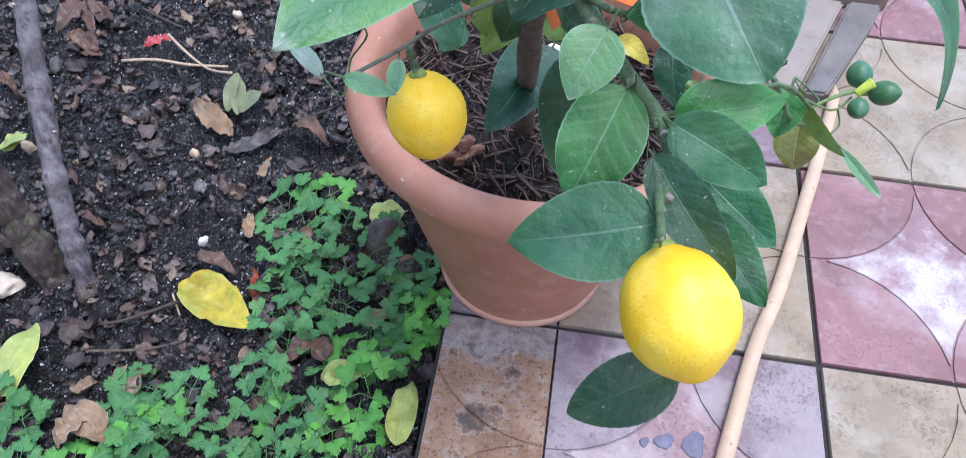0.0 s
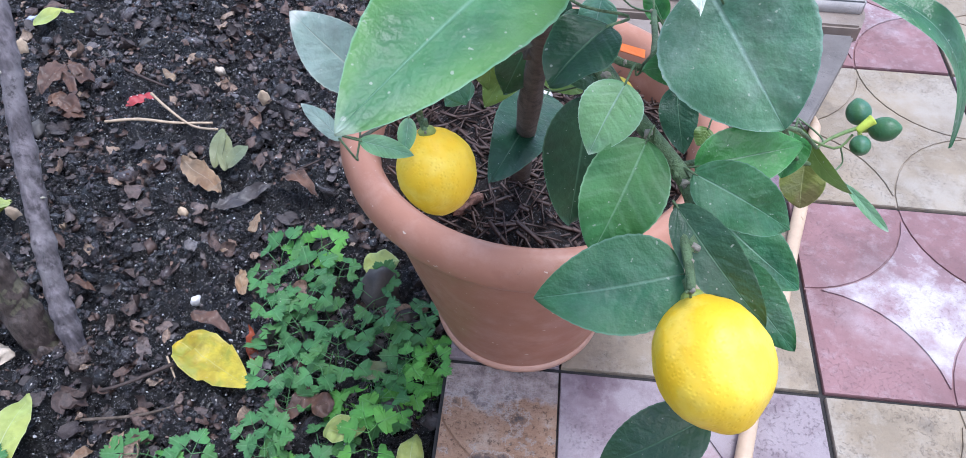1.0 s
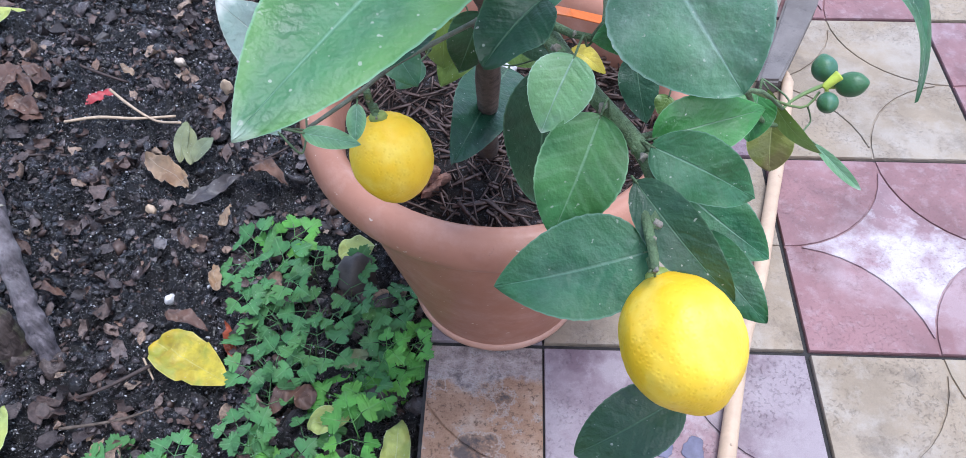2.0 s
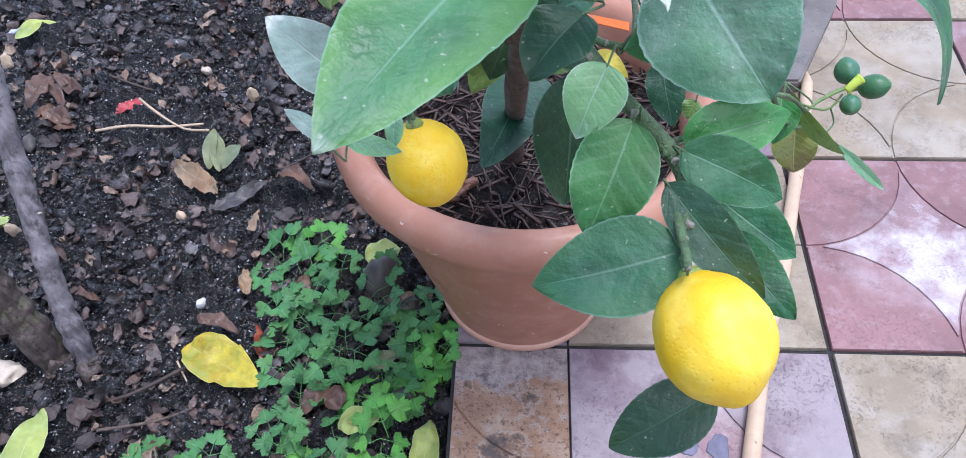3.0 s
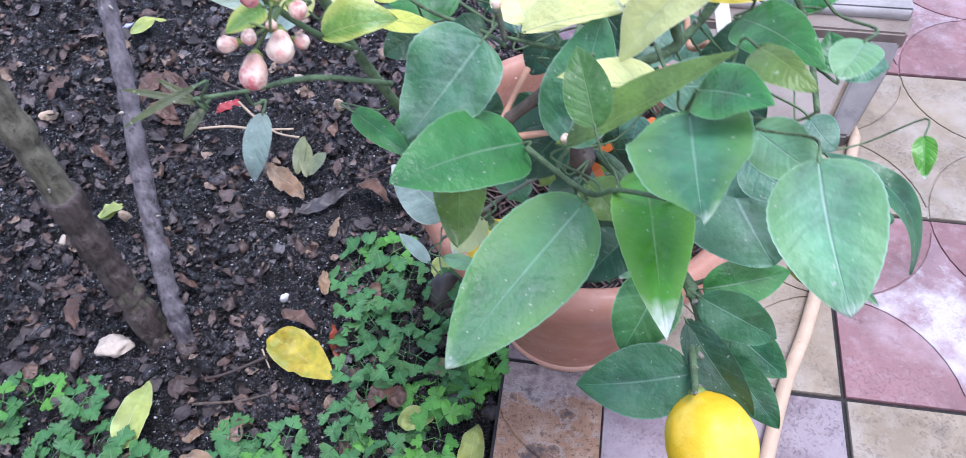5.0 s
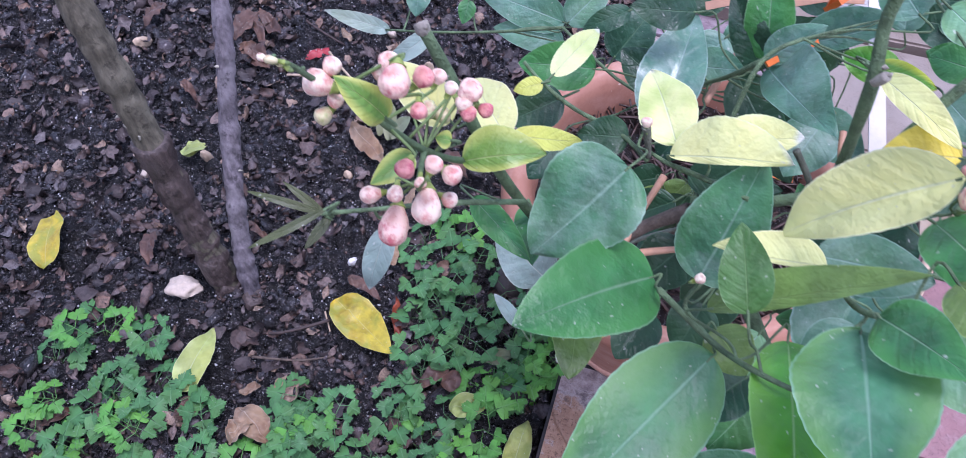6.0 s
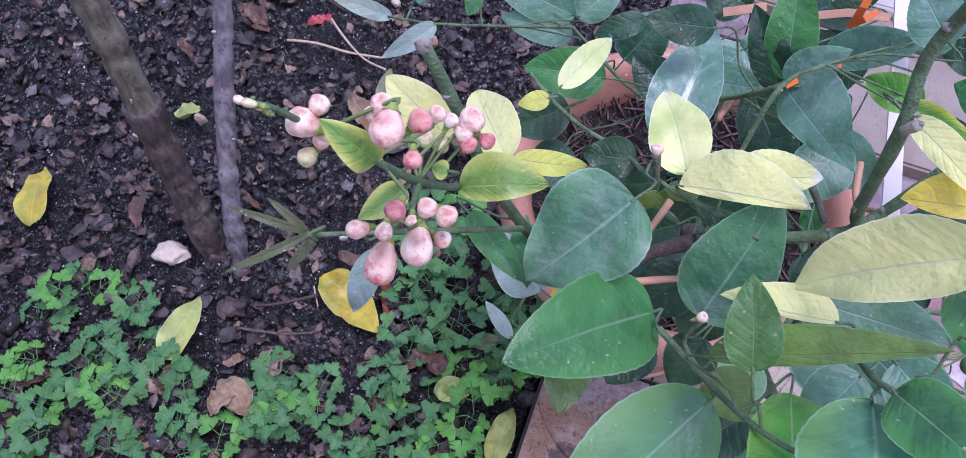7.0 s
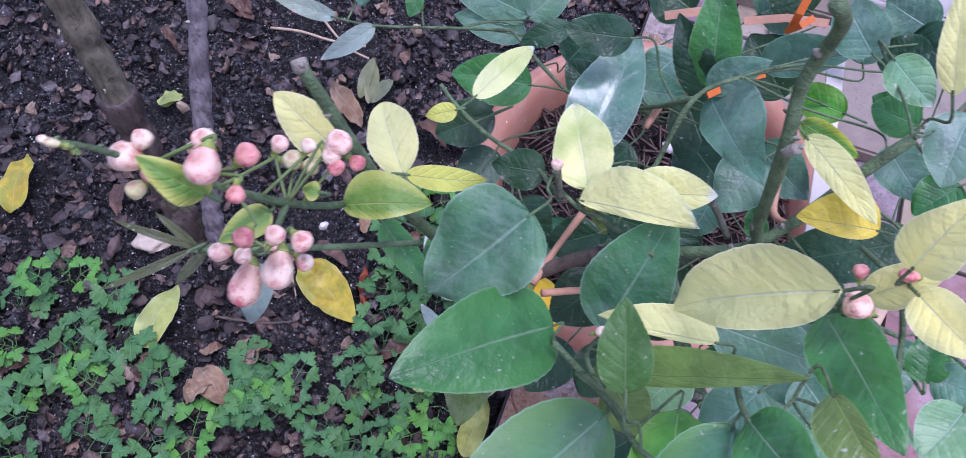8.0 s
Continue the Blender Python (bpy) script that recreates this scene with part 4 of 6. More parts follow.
def parsley(x, y, radius, count):
    rng = random.Random(int(abs(x * 5003 + y * 9001) * 100))
    z = soil_height(x, y)
    ob = thing("parsley_plant", (x, y, z), "low green parsley-like herb with cut leaves growing from the soil", "herb", "parsley plants in the bed")
    light = rng.random() < 0.3
    for _ in range(count):
        a, r = rng.uniform(0, 6.283), radius * math.sqrt(rng.random())
        px, py = r * math.cos(a), r * math.sin(a)
        if x + px > -0.14:
            px = -0.145 - x
        up = soil_height(x + px, y + py) - z + rng.uniform(0.012, 0.034)
        f = new("frond", rng.choice(FRONDS[7:] if (light and rng.random() < 0.7) else FRONDS[:7]))
        f.parent = ob
        s = rng.uniform(0.84, 1.12)
        f.matrix_basis = pose(px, py, up, rng.uniform(-16, 16), rng.uniform(-16, 16), math.degrees(a) + rng.uniform(-70, 70)) @ Matrix.Diagonal((s, s, s, 1))
        stems = bmesh.new()
        tube_into(stems, [(px * 0.35, py * 0.35, -0.012), (px * 0.75, py * 0.75, up * 0.4), (px, py, up - 0.004)], 0.0009, 0.0007, 5)
        part("stalk", stems, HERBSTEM, ob)


parsley(-0.371, 0.120, 0.011, 2)
parsley(-0.333, 0.142, 0.011, 2)
parsley(-0.328, 0.083, 0.020, 3)
parsley(-0.274, 0.102, 0.016, 3)
parsley(-0.238, 0.070, 0.011, 2)
parsley(-0.363, 0.067, 0.008, 2)
parsley(-0.300, 0.013, 0.018, 3)
parsley(-0.261, 0.038, 0.011, 2)
parsley(-0.309, -0.032, 0.012, 3)
parsley(-0.267, -0.012, 0.014, 3)
parsley(-0.208, 0.007, 0.017, 3)
parsley(-0.153, 0.007, 0.014, 3)
parsley(-0.212, -0.041, 0.010, 2)
parsley(-0.190, 0.059, 0.008, 2)
parsley(-0.217, -0.078, 0.011, 2)
parsley(-0.187, -0.024, 0.010, 2)
parsley(-0.134, -0.015, 0.008, 2)
parsley(-0.305, -0.080, 0.008, 2)
parsley(-0.305, -0.138, 0.008, 2)
parsley(-0.267, -0.160, 0.008, 2)
parsley(-0.334, -0.124, 0.008, 2)
parsley(-0.429, -0.158, 0.010, 2)
parsley(-0.431, -0.194, 0.014, 3)
parsley(-0.384, -0.194, 0.009, 2)
parsley(-0.386, -0.162, 0.008, 2)
parsley(-0.475, -0.209, 0.008, 2)
parsley(-0.323, -0.184, 0.008, 2)
parsley(-0.262, -0.189, 0.009, 2)
parsley(-0.549, -0.224, 0.008, 2)
parsley(-0.283, -0.194, 0.008, 2)
parsley(-0.429, -0.132, 0.008, 2)
parsley(-0.199, -0.120, 0.008, 2)
parsley(-0.262, -0.108, 0.008, 2)
parsley(-0.210, -0.158, 0.008, 2)
parsley(-0.231, -0.182, 0.008, 2)
parsley(-0.180, -0.055, 0.008, 2)
parsley(-0.779, -0.193, 0.019, 3)
parsley(-0.739, -0.143, 0.013, 3)
parsley(-0.693, -0.162, 0.014, 3)
parsley(-0.729, -0.236, 0.020, 3)
parsley(-0.670, -0.221, 0.019, 3)
parsley(-0.632, -0.183, 0.013, 3)
parsley(-0.618, -0.252, 0.019, 3)
parsley(-0.671, -0.291, 0.019, 3)
parsley(-0.533, -0.276, 0.013, 3)
parsley(-0.595, -0.313, 0.018, 3)
parsley(-0.671, -0.340, 0.022, 4)
parsley(-0.479, -0.266, 0.008, 2)
parsley(-0.673, -0.120, 0.008, 2)
parsley(-0.579, -0.210, 0.008, 2)
parsley(-0.732, -0.282, 0.011, 2)


# ---- the pot ----
POT = (-0.052, 0.088)
POT_TOP, POT_RIM, POT_FOOT = 0.312, 0.184, 0.094


def flower_pot():
    ob = thing("flower_pot", (*POT, 0), "round terracotta flower pot with rolled rim on the paving edge", "flower pot")
    t, R = POT_TOP, POT_RIM
    bm = bmesh.new()
    wall = [(0.0, 0.006), (POT_FOOT - 0.012, 0.006), (POT_FOOT - 0.006, 0.0), (POT_FOOT, 0.001), (POT_FOOT + 0.003, 0.006), (POT_FOOT + 0.0025, 0.014), (POT_FOOT + 0.004, 0.018)]
    wall += [(POT_FOOT + 0.004 + (R - 0.022 - POT_FOOT - 0.004) * u ** 0.95, 0.018 + (t - 0.062) * u) for u in (0.1, 0.2, 0.3, 0.4, 0.5, 0.6, 0.7, 0.8, 0.9, 1.0)]
    lathe_into(bm, wall, (0, 0))
    part("body", bm, CLAY, ob)
    bm = bmesh.new()
    lathe_into(bm, [(POT_FOOT - 0.002, 0.0005), (POT_FOOT + 0.003, 0.001), (POT_FOOT + 0.0055, 0.004), (POT_FOOT + 0.0058, 0.009), (POT_FOOT + 0.0035, 0.0125), (POT_FOOT, 0.0125)], (0, 0))
    part("foot_ring", bm, CLAYPALE, ob, "scuffed pale foot ring")
    bm = bmesh.new()
    rim = [(R - 0.0222, t - 0.046)]
    for k in range(13):
        a = -1.35 + (1.35 + 2.6) * k / 12
        rim.append((R - 0.016 + 0.016 * math.cos(a), t - 0.0225 + 0.0225 * math.sin(a)))
    rim += [(R - 0.033, t - 0.02), (R - 0.036, t - 0.05), (R - 0.045, t - 0.10), (0.0, t - 0.10)]
    lathe_into(bm, rim, (0, 0))
    part("rim", bm, CLAY, ob, "thick rolled rim")
    return ob


flower_pot()


def potting_soil():
    rng = random.Random(8)
    z0 = POT_TOP - 0.052
    bm = bmesh.new()
    rings = []
    for i in range(1, 26):
        r = (POT_RIM - 0.034) * i / 25
        rings.append([bm.verts.new((POT[0] + r * math.cos(6.2832 * k / 90), POT[1] + r * math.sin(6.2832 * k / 90), z0)) for k in range(90)])
    mid = bm.verts.new((*POT, z0))
    for k in range(90):
        bm.faces.new((mid, rings[0][k], rings[0][(k + 1) % 90]))
    for a, b in zip(rings, rings[1:]):
        for k in range(90):
            bm.faces.new((a[k], b[k], b[(k + 1) % 90], a[(k + 1) % 90]))
    for v in bm.verts:
        v.co.z += 0.010 * noise.noise(v.co * 22) + 0.006 * noise.noise(v.co * 75) + 0.004 * noise.noise(v.co * 160)
    tagged(new("potting_soil", mesh_from("potting_soil", bm, POTSOIL)), "dark brown fibrous potting soil filling the pot", "soil", "", "stuff")
    verts, faces = [], []
    for _ in range(900):
        a, r = rng.uniform(0, 6.283), (POT_RIM - 0.04) * math.sqrt(rng.random())
        c = Vector((POT[0] + r * math.cos(a), POT[1] + r * math.sin(a), z0 + rng.uniform(0, 0.012)))
        d = Vector((rng.uniform(-1, 1), rng.uniform(-1, 1), rng.uniform(-0.35, 0.5))).normalized()
        s = d.orthogonal().normalized() * rng.uniform(0.0006, 0.0022)
        n = d.cross(s)
        l = rng.uniform(0.005, 0.02)
        k = len(verts)
        verts += [tuple(c - d * l + s), tuple(c - d * l - s), tuple(c - d * l + n), tuple(c + d * l + s), tuple(c + d * l - s), tuple(c + d * l + n)]
        faces += [(k, k + 1, k + 4, k + 3), (k + 1, k + 2, k + 5, k + 4), (k + 2, k, k + 3, k + 5), (k, k + 2, k + 1), (k + 3, k + 4, k + 5)]
    stuff("soil_fibres", verts, faces, CHIP, "brown bark fibres on the potting soil", "fibres")
    bm = bmesh.new()
    lump_into(bm, (-0.112, 0.002, z0 + 0.014), (0.015, 0.008, 0.021), rng, 4, 1.0)
    tagged(new("bark_piece", mesh_from("bark_piece", bm, BARKPINK)), "curled pinkish bark piece on the potting soil", "bark")
    bm = bmesh.new()
    blade_into(bm, (0.015, 0.175, z0 + 0.02), (0.05, 0.15, z0 + 0.018), 0.022, (0, -0.5, 1), 0.5, rng)
    tagged(new("dead_leaf", mesh_from("dead_leaf", bm, FYEL)), "curled yellow dead leaf on the potting soil", "fallen leaf")
    bm = bmesh.new()
    lump_into(bm, (-0.045, 0.16, z0 + 0.01), (0.008, 0.007, 0.007), rng, 2, 0.4)
    tagged(new("white_fragment", mesh_from("white_fragment", bm, WHITEBIT)), "white lump on the potting soil", "fragment")


potting_soil()

# ---- the lemon tree ----
tree = thing("lemon_tree", (-0.055, 0.075, 0.25), "young lemon tree with green and yellowing leaves growing in the pot", "lemon tree")
TREE_INV = Matrix.Translation((0.055, -0.075, -0.25))
twig_points = []


def branch(name, pts, r0, r1, material):
    bm = bmesh.new()
    path = tube_into(bm, pts, r0, r1, 9, 0.22)
    twig_points.extend(path)
    rng = random.Random(len(twig_points))
    for p in path[2::5]:
        lump_into(bm, p + Vector((rng.uniform(-1, 1), rng.uniform(-1, 1), 0.3)) * r0 * 0.7, (r0 * 0.42, r0 * 0.4, r0 * 0.5), rng, 2, 0.5)
    bm.transform(TREE_INV)
    limb = part(name, bm, material, tree)
    if material == STEM and r0 > 0.0019:
        for p in path[3::5]:
            bm = bmesh.new()
            side = Vector((rng.uniform(-1, 1), rng.uniform(-1, 0), rng.uniform(0, 1))).normalized()
            lump_into(bm, p + side * r0 * 0.9, (r0 * 0.5, r0 * 0.4, r0 * 0.6), rng, 2, 0.8)
            bm.transform(TREE_INV)
            part("leaf_scar", bm, SCARPALE, limb, "pale corky leaf scar")


branch("trunk", [(-0.062, 0.065, 0.240), (-0.058, -0.050, 0.443), (-0.054, -0.110, 0.544), (-0.060, -0.180, 0.620), (-0.075, -0.212, 0.706)], 0.010, 0.0032, BARK)
branch("branch", [(-0.075, -0.212, 0.706), (-0.089, -0.215, 0.693), (-0.102, -0.224, 0.687), (-0.118, -0.232, 0.682)], 0.0034, 0.0027, BARK)
branch("branch", [(-0.053, -0.115, 0.553), (-0.035, -0.140, 0.570), (-0.020, -0.176, 0.573), (-0.005, -0.196, 0.566), (0.012, -0.214, 0.558), (0.020, -0.234, 0.554), (0.018, -0.256, 0.547)], 0.0045, 0.004, STEM)
branch("branch", [(-0.051, -0.204, 0.710), (-0.023, -0.197, 0.722), (-0.025, -0.195, 0.736), (-0.031, -0.196, 0.781), (-0.035, -0.186, 0.804), (-0.034, -0.187, 0.830), (-0.043, -0.212, 0.860)], 0.0025, 0.0022, STEM)
branch("branch", [(-0.023, -0.197, 0.722), (-0.011, -0.186, 0.733), (0.000, -0.175, 0.752), (0.012, -0.163, 0.768)], 0.0023, 0.0021, STEM)
branch("branch", [(-0.075, -0.212, 0.706), (-0.061, -0.206, 0.706), (-0.051, -0.204, 0.710)], 0.0029, 0.0024, BARK)
branch("branch", [(-0.118, -0.223, 0.663), (-0.141, -0.223, 0.692), (-0.156, -0.233, 0.740), (-0.166, -0.236, 0.777), (-0.178, -0.234, 0.803)], 0.0024, 0.0023, STEM)
branch("twig", [(-0.156, -0.233, 0.740), (-0.159, -0.257, 0.768), (-0.164, -0.274, 0.794), (-0.168, -0.286, 0.818), (-0.171, -0.295, 0.838), (-0.177, -0.301, 0.851), (-0.179, -0.306, 0.861), (-0.182, -0.309, 0.865)], 0.00136, 0.0006, STEM)
branch("twig", [(-0.138, -0.246, 0.735), (-0.160, -0.268, 0.757), (-0.184, -0.278, 0.757), (-0.200, -0.286, 0.759)], 0.00113, 0.00075, STEM)
branch("twig", [(-0.164, -0.274, 0.794), (-0.161, -0.286, 0.798), (-0.159, -0.292, 0.800)], 0.00110, 0.00080, STEM)
branch("twig", [(-0.057, -0.221, 0.736), (-0.079, -0.210, 0.729), (-0.089, -0.208, 0.729), (-0.099, -0.199, 0.723)], 0.00119, 0.00081, STEM)
branch("twig", [(-0.097, -0.203, 0.721), (-0.111, -0.190, 0.718), (-0.132, -0.186, 0.722), (-0.148, -0.181, 0.728), (-0.158, -0.176, 0.733)], 0.00113, 0.00081, STEM)
branch("twig", [(-0.081, -0.258, 0.717), (-0.055, -0.268, 0.704), (-0.043, -0.289, 0.734), (-0.023, -0.295, 0.738)], 0.00133, 0.00094, STEM)
branch("twig", [(-0.064, -0.242, 0.702), (-0.068, -0.251, 0.696), (-0.055, -0.268, 0.704)], 0.00119, 0.00081, STEM)
branch("twig", [(-0.075, -0.212, 0.706), (-0.066, -0.162, 0.700), (-0.060, -0.140, 0.726), (-0.044, -0.123, 0.728)], 0.00133, 0.00094, STEM)
branch("twig", [(-0.060, -0.140, 0.726), (-0.076, -0.114, 0.679), (-0.112, -0.089, 0.632), (-0.163, -0.064, 0.644)], 0.00133, 0.00094, STEM)
branch("twig", [(-0.163, -0.064, 0.644), (-0.206, -0.064, 0.628), (-0.238, -0.087, 0.641), (-0.274, -0.073, 0.619)], 0.00099, 0.00062, STEM)
branch("twig", [(-0.053, -0.110, 0.544), (-0.079, -0.119, 0.534), (-0.104, -0.138, 0.531), (-0.123, -0.151, 0.522), (-0.146, -0.174, 0.519)], 0.0016, 0.0011, GREYTWIG)
branch("twig", [(-0.119, -0.145, 0.519), (-0.119, -0.142, 0.508), (-0.115, -0.147, 0.501)], 0.002, 0.0018, STEM)
branch("twig", [(0.013, -0.234, 0.552), (0.017, -0.270, 0.549), (0.016, -0.278, 0.549)], 0.0022, 0.002, STEM)
branch("twig", [(0.012, -0.214, 0.558), (0.028, -0.202, 0.552), (0.079, -0.152, 0.531), (0.110, -0.127, 0.495)], 0.0016, 0.0011, STEM)
branch("twig", [(0.079, -0.152, 0.531), (0.129, -0.108, 0.478), (0.144, -0.092, 0.476)], 0.0008, 0.0008, PEDUNCLE)
branch("twig", [(0.076, -0.150, 0.533), (0.104, -0.124, 0.481), (0.120, -0.120, 0.477)], 0.0016, 0.0012, STEM)
branch("twig", [(-0.006, -0.179, 0.584), (0.016, -0.166, 0.608), (0.052, -0.158, 0.621), (0.074, -0.159, 0.622)], 0.0022, 0.0014, STEM)
branch("twig", [(-0.050, -0.130, 0.570), (-0.006, -0.179, 0.584), (0.007, -0.091, 0.554)], 0.0022, 0.0016, STEM)
branch("twig", [(-0.024, -0.284, 0.782), (-0.023, -0.269, 0.759), (-0.021, -0.243, 0.732), (-0.032, -0.205, 0.730)], 0.00119, 0.00087, STEM)
branch("twig", [(0.022, -0.264, 0.757), (0.021, -0.236, 0.760), (0.010, -0.229, 0.780), (0.002, -0.211, 0.767)], 0.00119, 0.00087, STEM)
branch("twig", [(-0.008, -0.250, 0.793), (-0.003, -0.240, 0.790), (0.006, -0.237, 0.796), (0.010, -0.238, 0.797)], 0.00106, 0.00075, STEM)
branch("twig_stub", [(-0.097, -0.205, 0.726), (-0.099, -0.203, 0.734), (-0.101, -0.202, 0.741)], 0.0012, 0.0018, GREYTWIG)
branch("twig_stub", [(-0.032, -0.195, 0.721), (-0.037, -0.193, 0.728), (-0.042, -0.191, 0.734)], 0.0012, 0.0016, GREYTWIG)
branch("twig_stub", [(-0.178, -0.234, 0.802), (-0.178, -0.234, 0.803), (-0.179, -0.233, 0.804)], 0.0028, 0.0026, SCARPALE)
branch("twig_stub", [(-0.031, -0.196, 0.784), (-0.030, -0.197, 0.786), (-0.029, -0.198, 0.789)], 0.0022, 0.002, SCARPALE)


def leaf(base, tip, width, face, colour, curl, left=1.0, belly=0.5):
    rng = random.Random(int(abs(base[0] * 7919 + base[1] * 10473 + tip[2] * 3571) * 1000))
    bm = bmesh.new()
    blade_into(bm, base, tip, width, face, curl, rng, left, belly)
    b = Vector(base)
    near = min(twig_points, key=lambda p: (p - b).length_squared)
    out = (b - Vector(tip)).normalized()
    gap = (near - b).length
    bm.transform(TREE_INV)
    blade = part("leaf", bm, colour, tree)
    bm = bmesh.new()
    back = Vector(face) * min(0.022, gap * 0.35)
    tube_into(bm, [Vector(tip).lerp(b, 0.96), b, b + out * min(0.009, gap * 0.4) - back * 0.3, b.lerp(near, 0.6) - back, near], 0.0005, 0.0006, 6)
    bm.transform(TREE_INV)
    part("petiole", bm, STEM, blade)


# blossom shoot and the leaves round it
leaf((-0.1032, -0.2247, 0.7431), (-0.1326, -0.2549, 0.7117), 0.0410, (0.030, -0.482, 0.876), DUST, 0.06, 0.93, 0.36)
leaf((-0.0836, -0.2489, 0.7091), (-0.1279, -0.2956, 0.7330), 0.0373, (-0.011, -0.385, 0.923), MID, 0.08, 0.95, 0.36)
leaf((-0.143, -0.215, 0.683), (-0.133, -0.245, 0.686), 0.015, (0.062, -0.466, 0.883), MID, 0.10)
leaf((-0.167, -0.223, 0.691), (-0.135, -0.244, 0.687), 0.013, (0.101, -0.461, 0.882), MID, 0.10)
leaf((-0.1585, -0.2562, 0.7666), (-0.1309, -0.2478, 0.7710), 0.0158, (0.137, -0.508, 0.850), RIM, 0.18, 1.35, 0.50)
leaf((-0.1469, -0.2333, 0.7573), (-0.1229, -0.2153, 0.7399), 0.0092, (0.089, -0.550, 0.831), LIMEY, 0.10, 1.05, 0.50)
leaf((-0.1500, -0.2293, 0.7485), (-0.1739, -0.1975, 0.7405), 0.0192, (0.174, -0.562, 0.809), PALEYEL, 0.10, 0.90, 0.55)
leaf((-0.170, -0.235, 0.759), (-0.193, -0.232, 0.780), 0.017, (0.231, -0.564, 0.793), PALEYEL, 0.10)
leaf((-0.162, -0.298, 0.839), (-0.171, -0.302, 0.855), 0.009, (0.281, -0.514, 0.810), RIM, 0.25)
leaf((-0.165, -0.280, 0.799), (-0.173, -0.294, 0.800), 0.009, (0.234, -0.465, 0.854), RIM, 0.15)
leaf((-0.158, -0.266, 0.791), (-0.163, -0.267, 0.792), 0.006, (0.184, -0.521, 0.834), RIM, 0.10)
leaf((-0.1813, -0.2755, 0.7431), (-0.1854, -0.2930, 0.7210), 0.0105, (0.258, -0.350, 0.900), PALE, 0.25)
leaf((-0.195, -0.289, 0.769), (-0.214, -0.310, 0.768), 0.003, (0.343, -0.359, 0.868), OLIVED, 0.15)
leaf((-0.202, -0.282, 0.752), (-0.218, -0.278, 0.760), 0.003, (0.337, -0.403, 0.851), OLIVED, 0.10)
leaf((-0.202, -0.282, 0.752), (-0.228, -0.286, 0.761), 0.003, (0.356, -0.390, 0.849), OLIVED, 0.10)
leaf((-0.200, -0.282, 0.751), (-0.205, -0.295, 0.747), 0.004, (0.310, -0.371, 0.876), OLIVED, 0.10)
leaf((-0.141, -0.222, 0.564), (-0.161, -0.210, 0.574), 0.0085, (0.076, -0.383, 0.921), PALE, 0.12, 1.00, 0.60)
# leaves over the middle of the pot
leaf((-0.0877, -0.2017, 0.7343), (-0.1052, -0.1666, 0.7350), 0.0238, (-0.038, -0.616, 0.787), YGREEN, 0.10, 0.96, 0.50)
leaf((-0.0889, -0.2071, 0.7329), (-0.0473, -0.2178, 0.7580), 0.0183, (-0.135, -0.569, 0.811), YGREEN, 0.05, 1.71, 0.55)
leaf((-0.0737, -0.2018, 0.7388), (-0.0434, -0.1988, 0.7513), 0.0173, (-0.162, -0.592, 0.789), YGREEN, 0.10, 1.18, 0.60)
leaf((-0.0964, -0.1591, 0.6896), (-0.0908, -0.0960, 0.7056), 0.0310, (-0.039, -0.659, 0.751), GLOSS, 0.15, 1.13, 0.50)
leaf((-0.0859, -0.1043, 0.6777), (-0.0614, -0.1083, 0.6863), 0.0179, (-0.085, -0.667, 0.740), BLUE, 0.10, 1.20, 0.50)
leaf((-0.0507, -0.1056, 0.6883), (-0.0232, -0.1635, 0.7162), 0.0303, (-0.185, -0.644, 0.743), BLUE, 0.10, 1.36, 0.42)
leaf((-0.0520, -0.1005, 0.6809), (-0.0770, -0.0842, 0.7129), 0.0193, (-0.107, -0.701, 0.705), DARK, 0.10, 0.97, 0.50)
leaf((-0.052, -0.099, 0.687), (-0.064, -0.071, 0.730), 0.024, (-0.139, -0.728, 0.671), MID, 0.10)
leaf((-0.0532, -0.1073, 0.6947), (-0.0322, -0.1013, 0.7182), 0.0156, (-0.164, -0.693, 0.703), BLUE, 0.10, 1.21, 0.50)
leaf((-0.0274, -0.0460, 0.6528), (0.0100, -0.0525, 0.6877), 0.0223, (-0.211, -0.707, 0.675), BLUE, 0.10, 1.37, 0.55)
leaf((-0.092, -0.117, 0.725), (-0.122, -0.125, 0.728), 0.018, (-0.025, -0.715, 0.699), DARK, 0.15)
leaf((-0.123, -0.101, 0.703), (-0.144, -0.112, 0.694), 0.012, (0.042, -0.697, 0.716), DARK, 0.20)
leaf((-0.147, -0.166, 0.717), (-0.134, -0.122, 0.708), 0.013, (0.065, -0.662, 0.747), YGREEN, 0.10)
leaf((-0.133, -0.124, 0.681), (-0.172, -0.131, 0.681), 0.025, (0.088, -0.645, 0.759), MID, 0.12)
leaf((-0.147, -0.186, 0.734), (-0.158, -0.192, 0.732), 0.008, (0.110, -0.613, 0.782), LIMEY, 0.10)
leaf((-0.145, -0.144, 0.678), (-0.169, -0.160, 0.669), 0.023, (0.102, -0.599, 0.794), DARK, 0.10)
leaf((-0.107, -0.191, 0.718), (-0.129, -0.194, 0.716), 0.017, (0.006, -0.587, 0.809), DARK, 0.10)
leaf((-0.176, 0.017, 0.547), (-0.229, 0.012, 0.552), 0.024, (0.143, -0.670, 0.729), BLUE, 0.10)
leaf((-0.178, 0.027, 0.557), (-0.247, 0.027, 0.572), 0.030, (0.159, -0.691, 0.705), BLUE, 0.10)
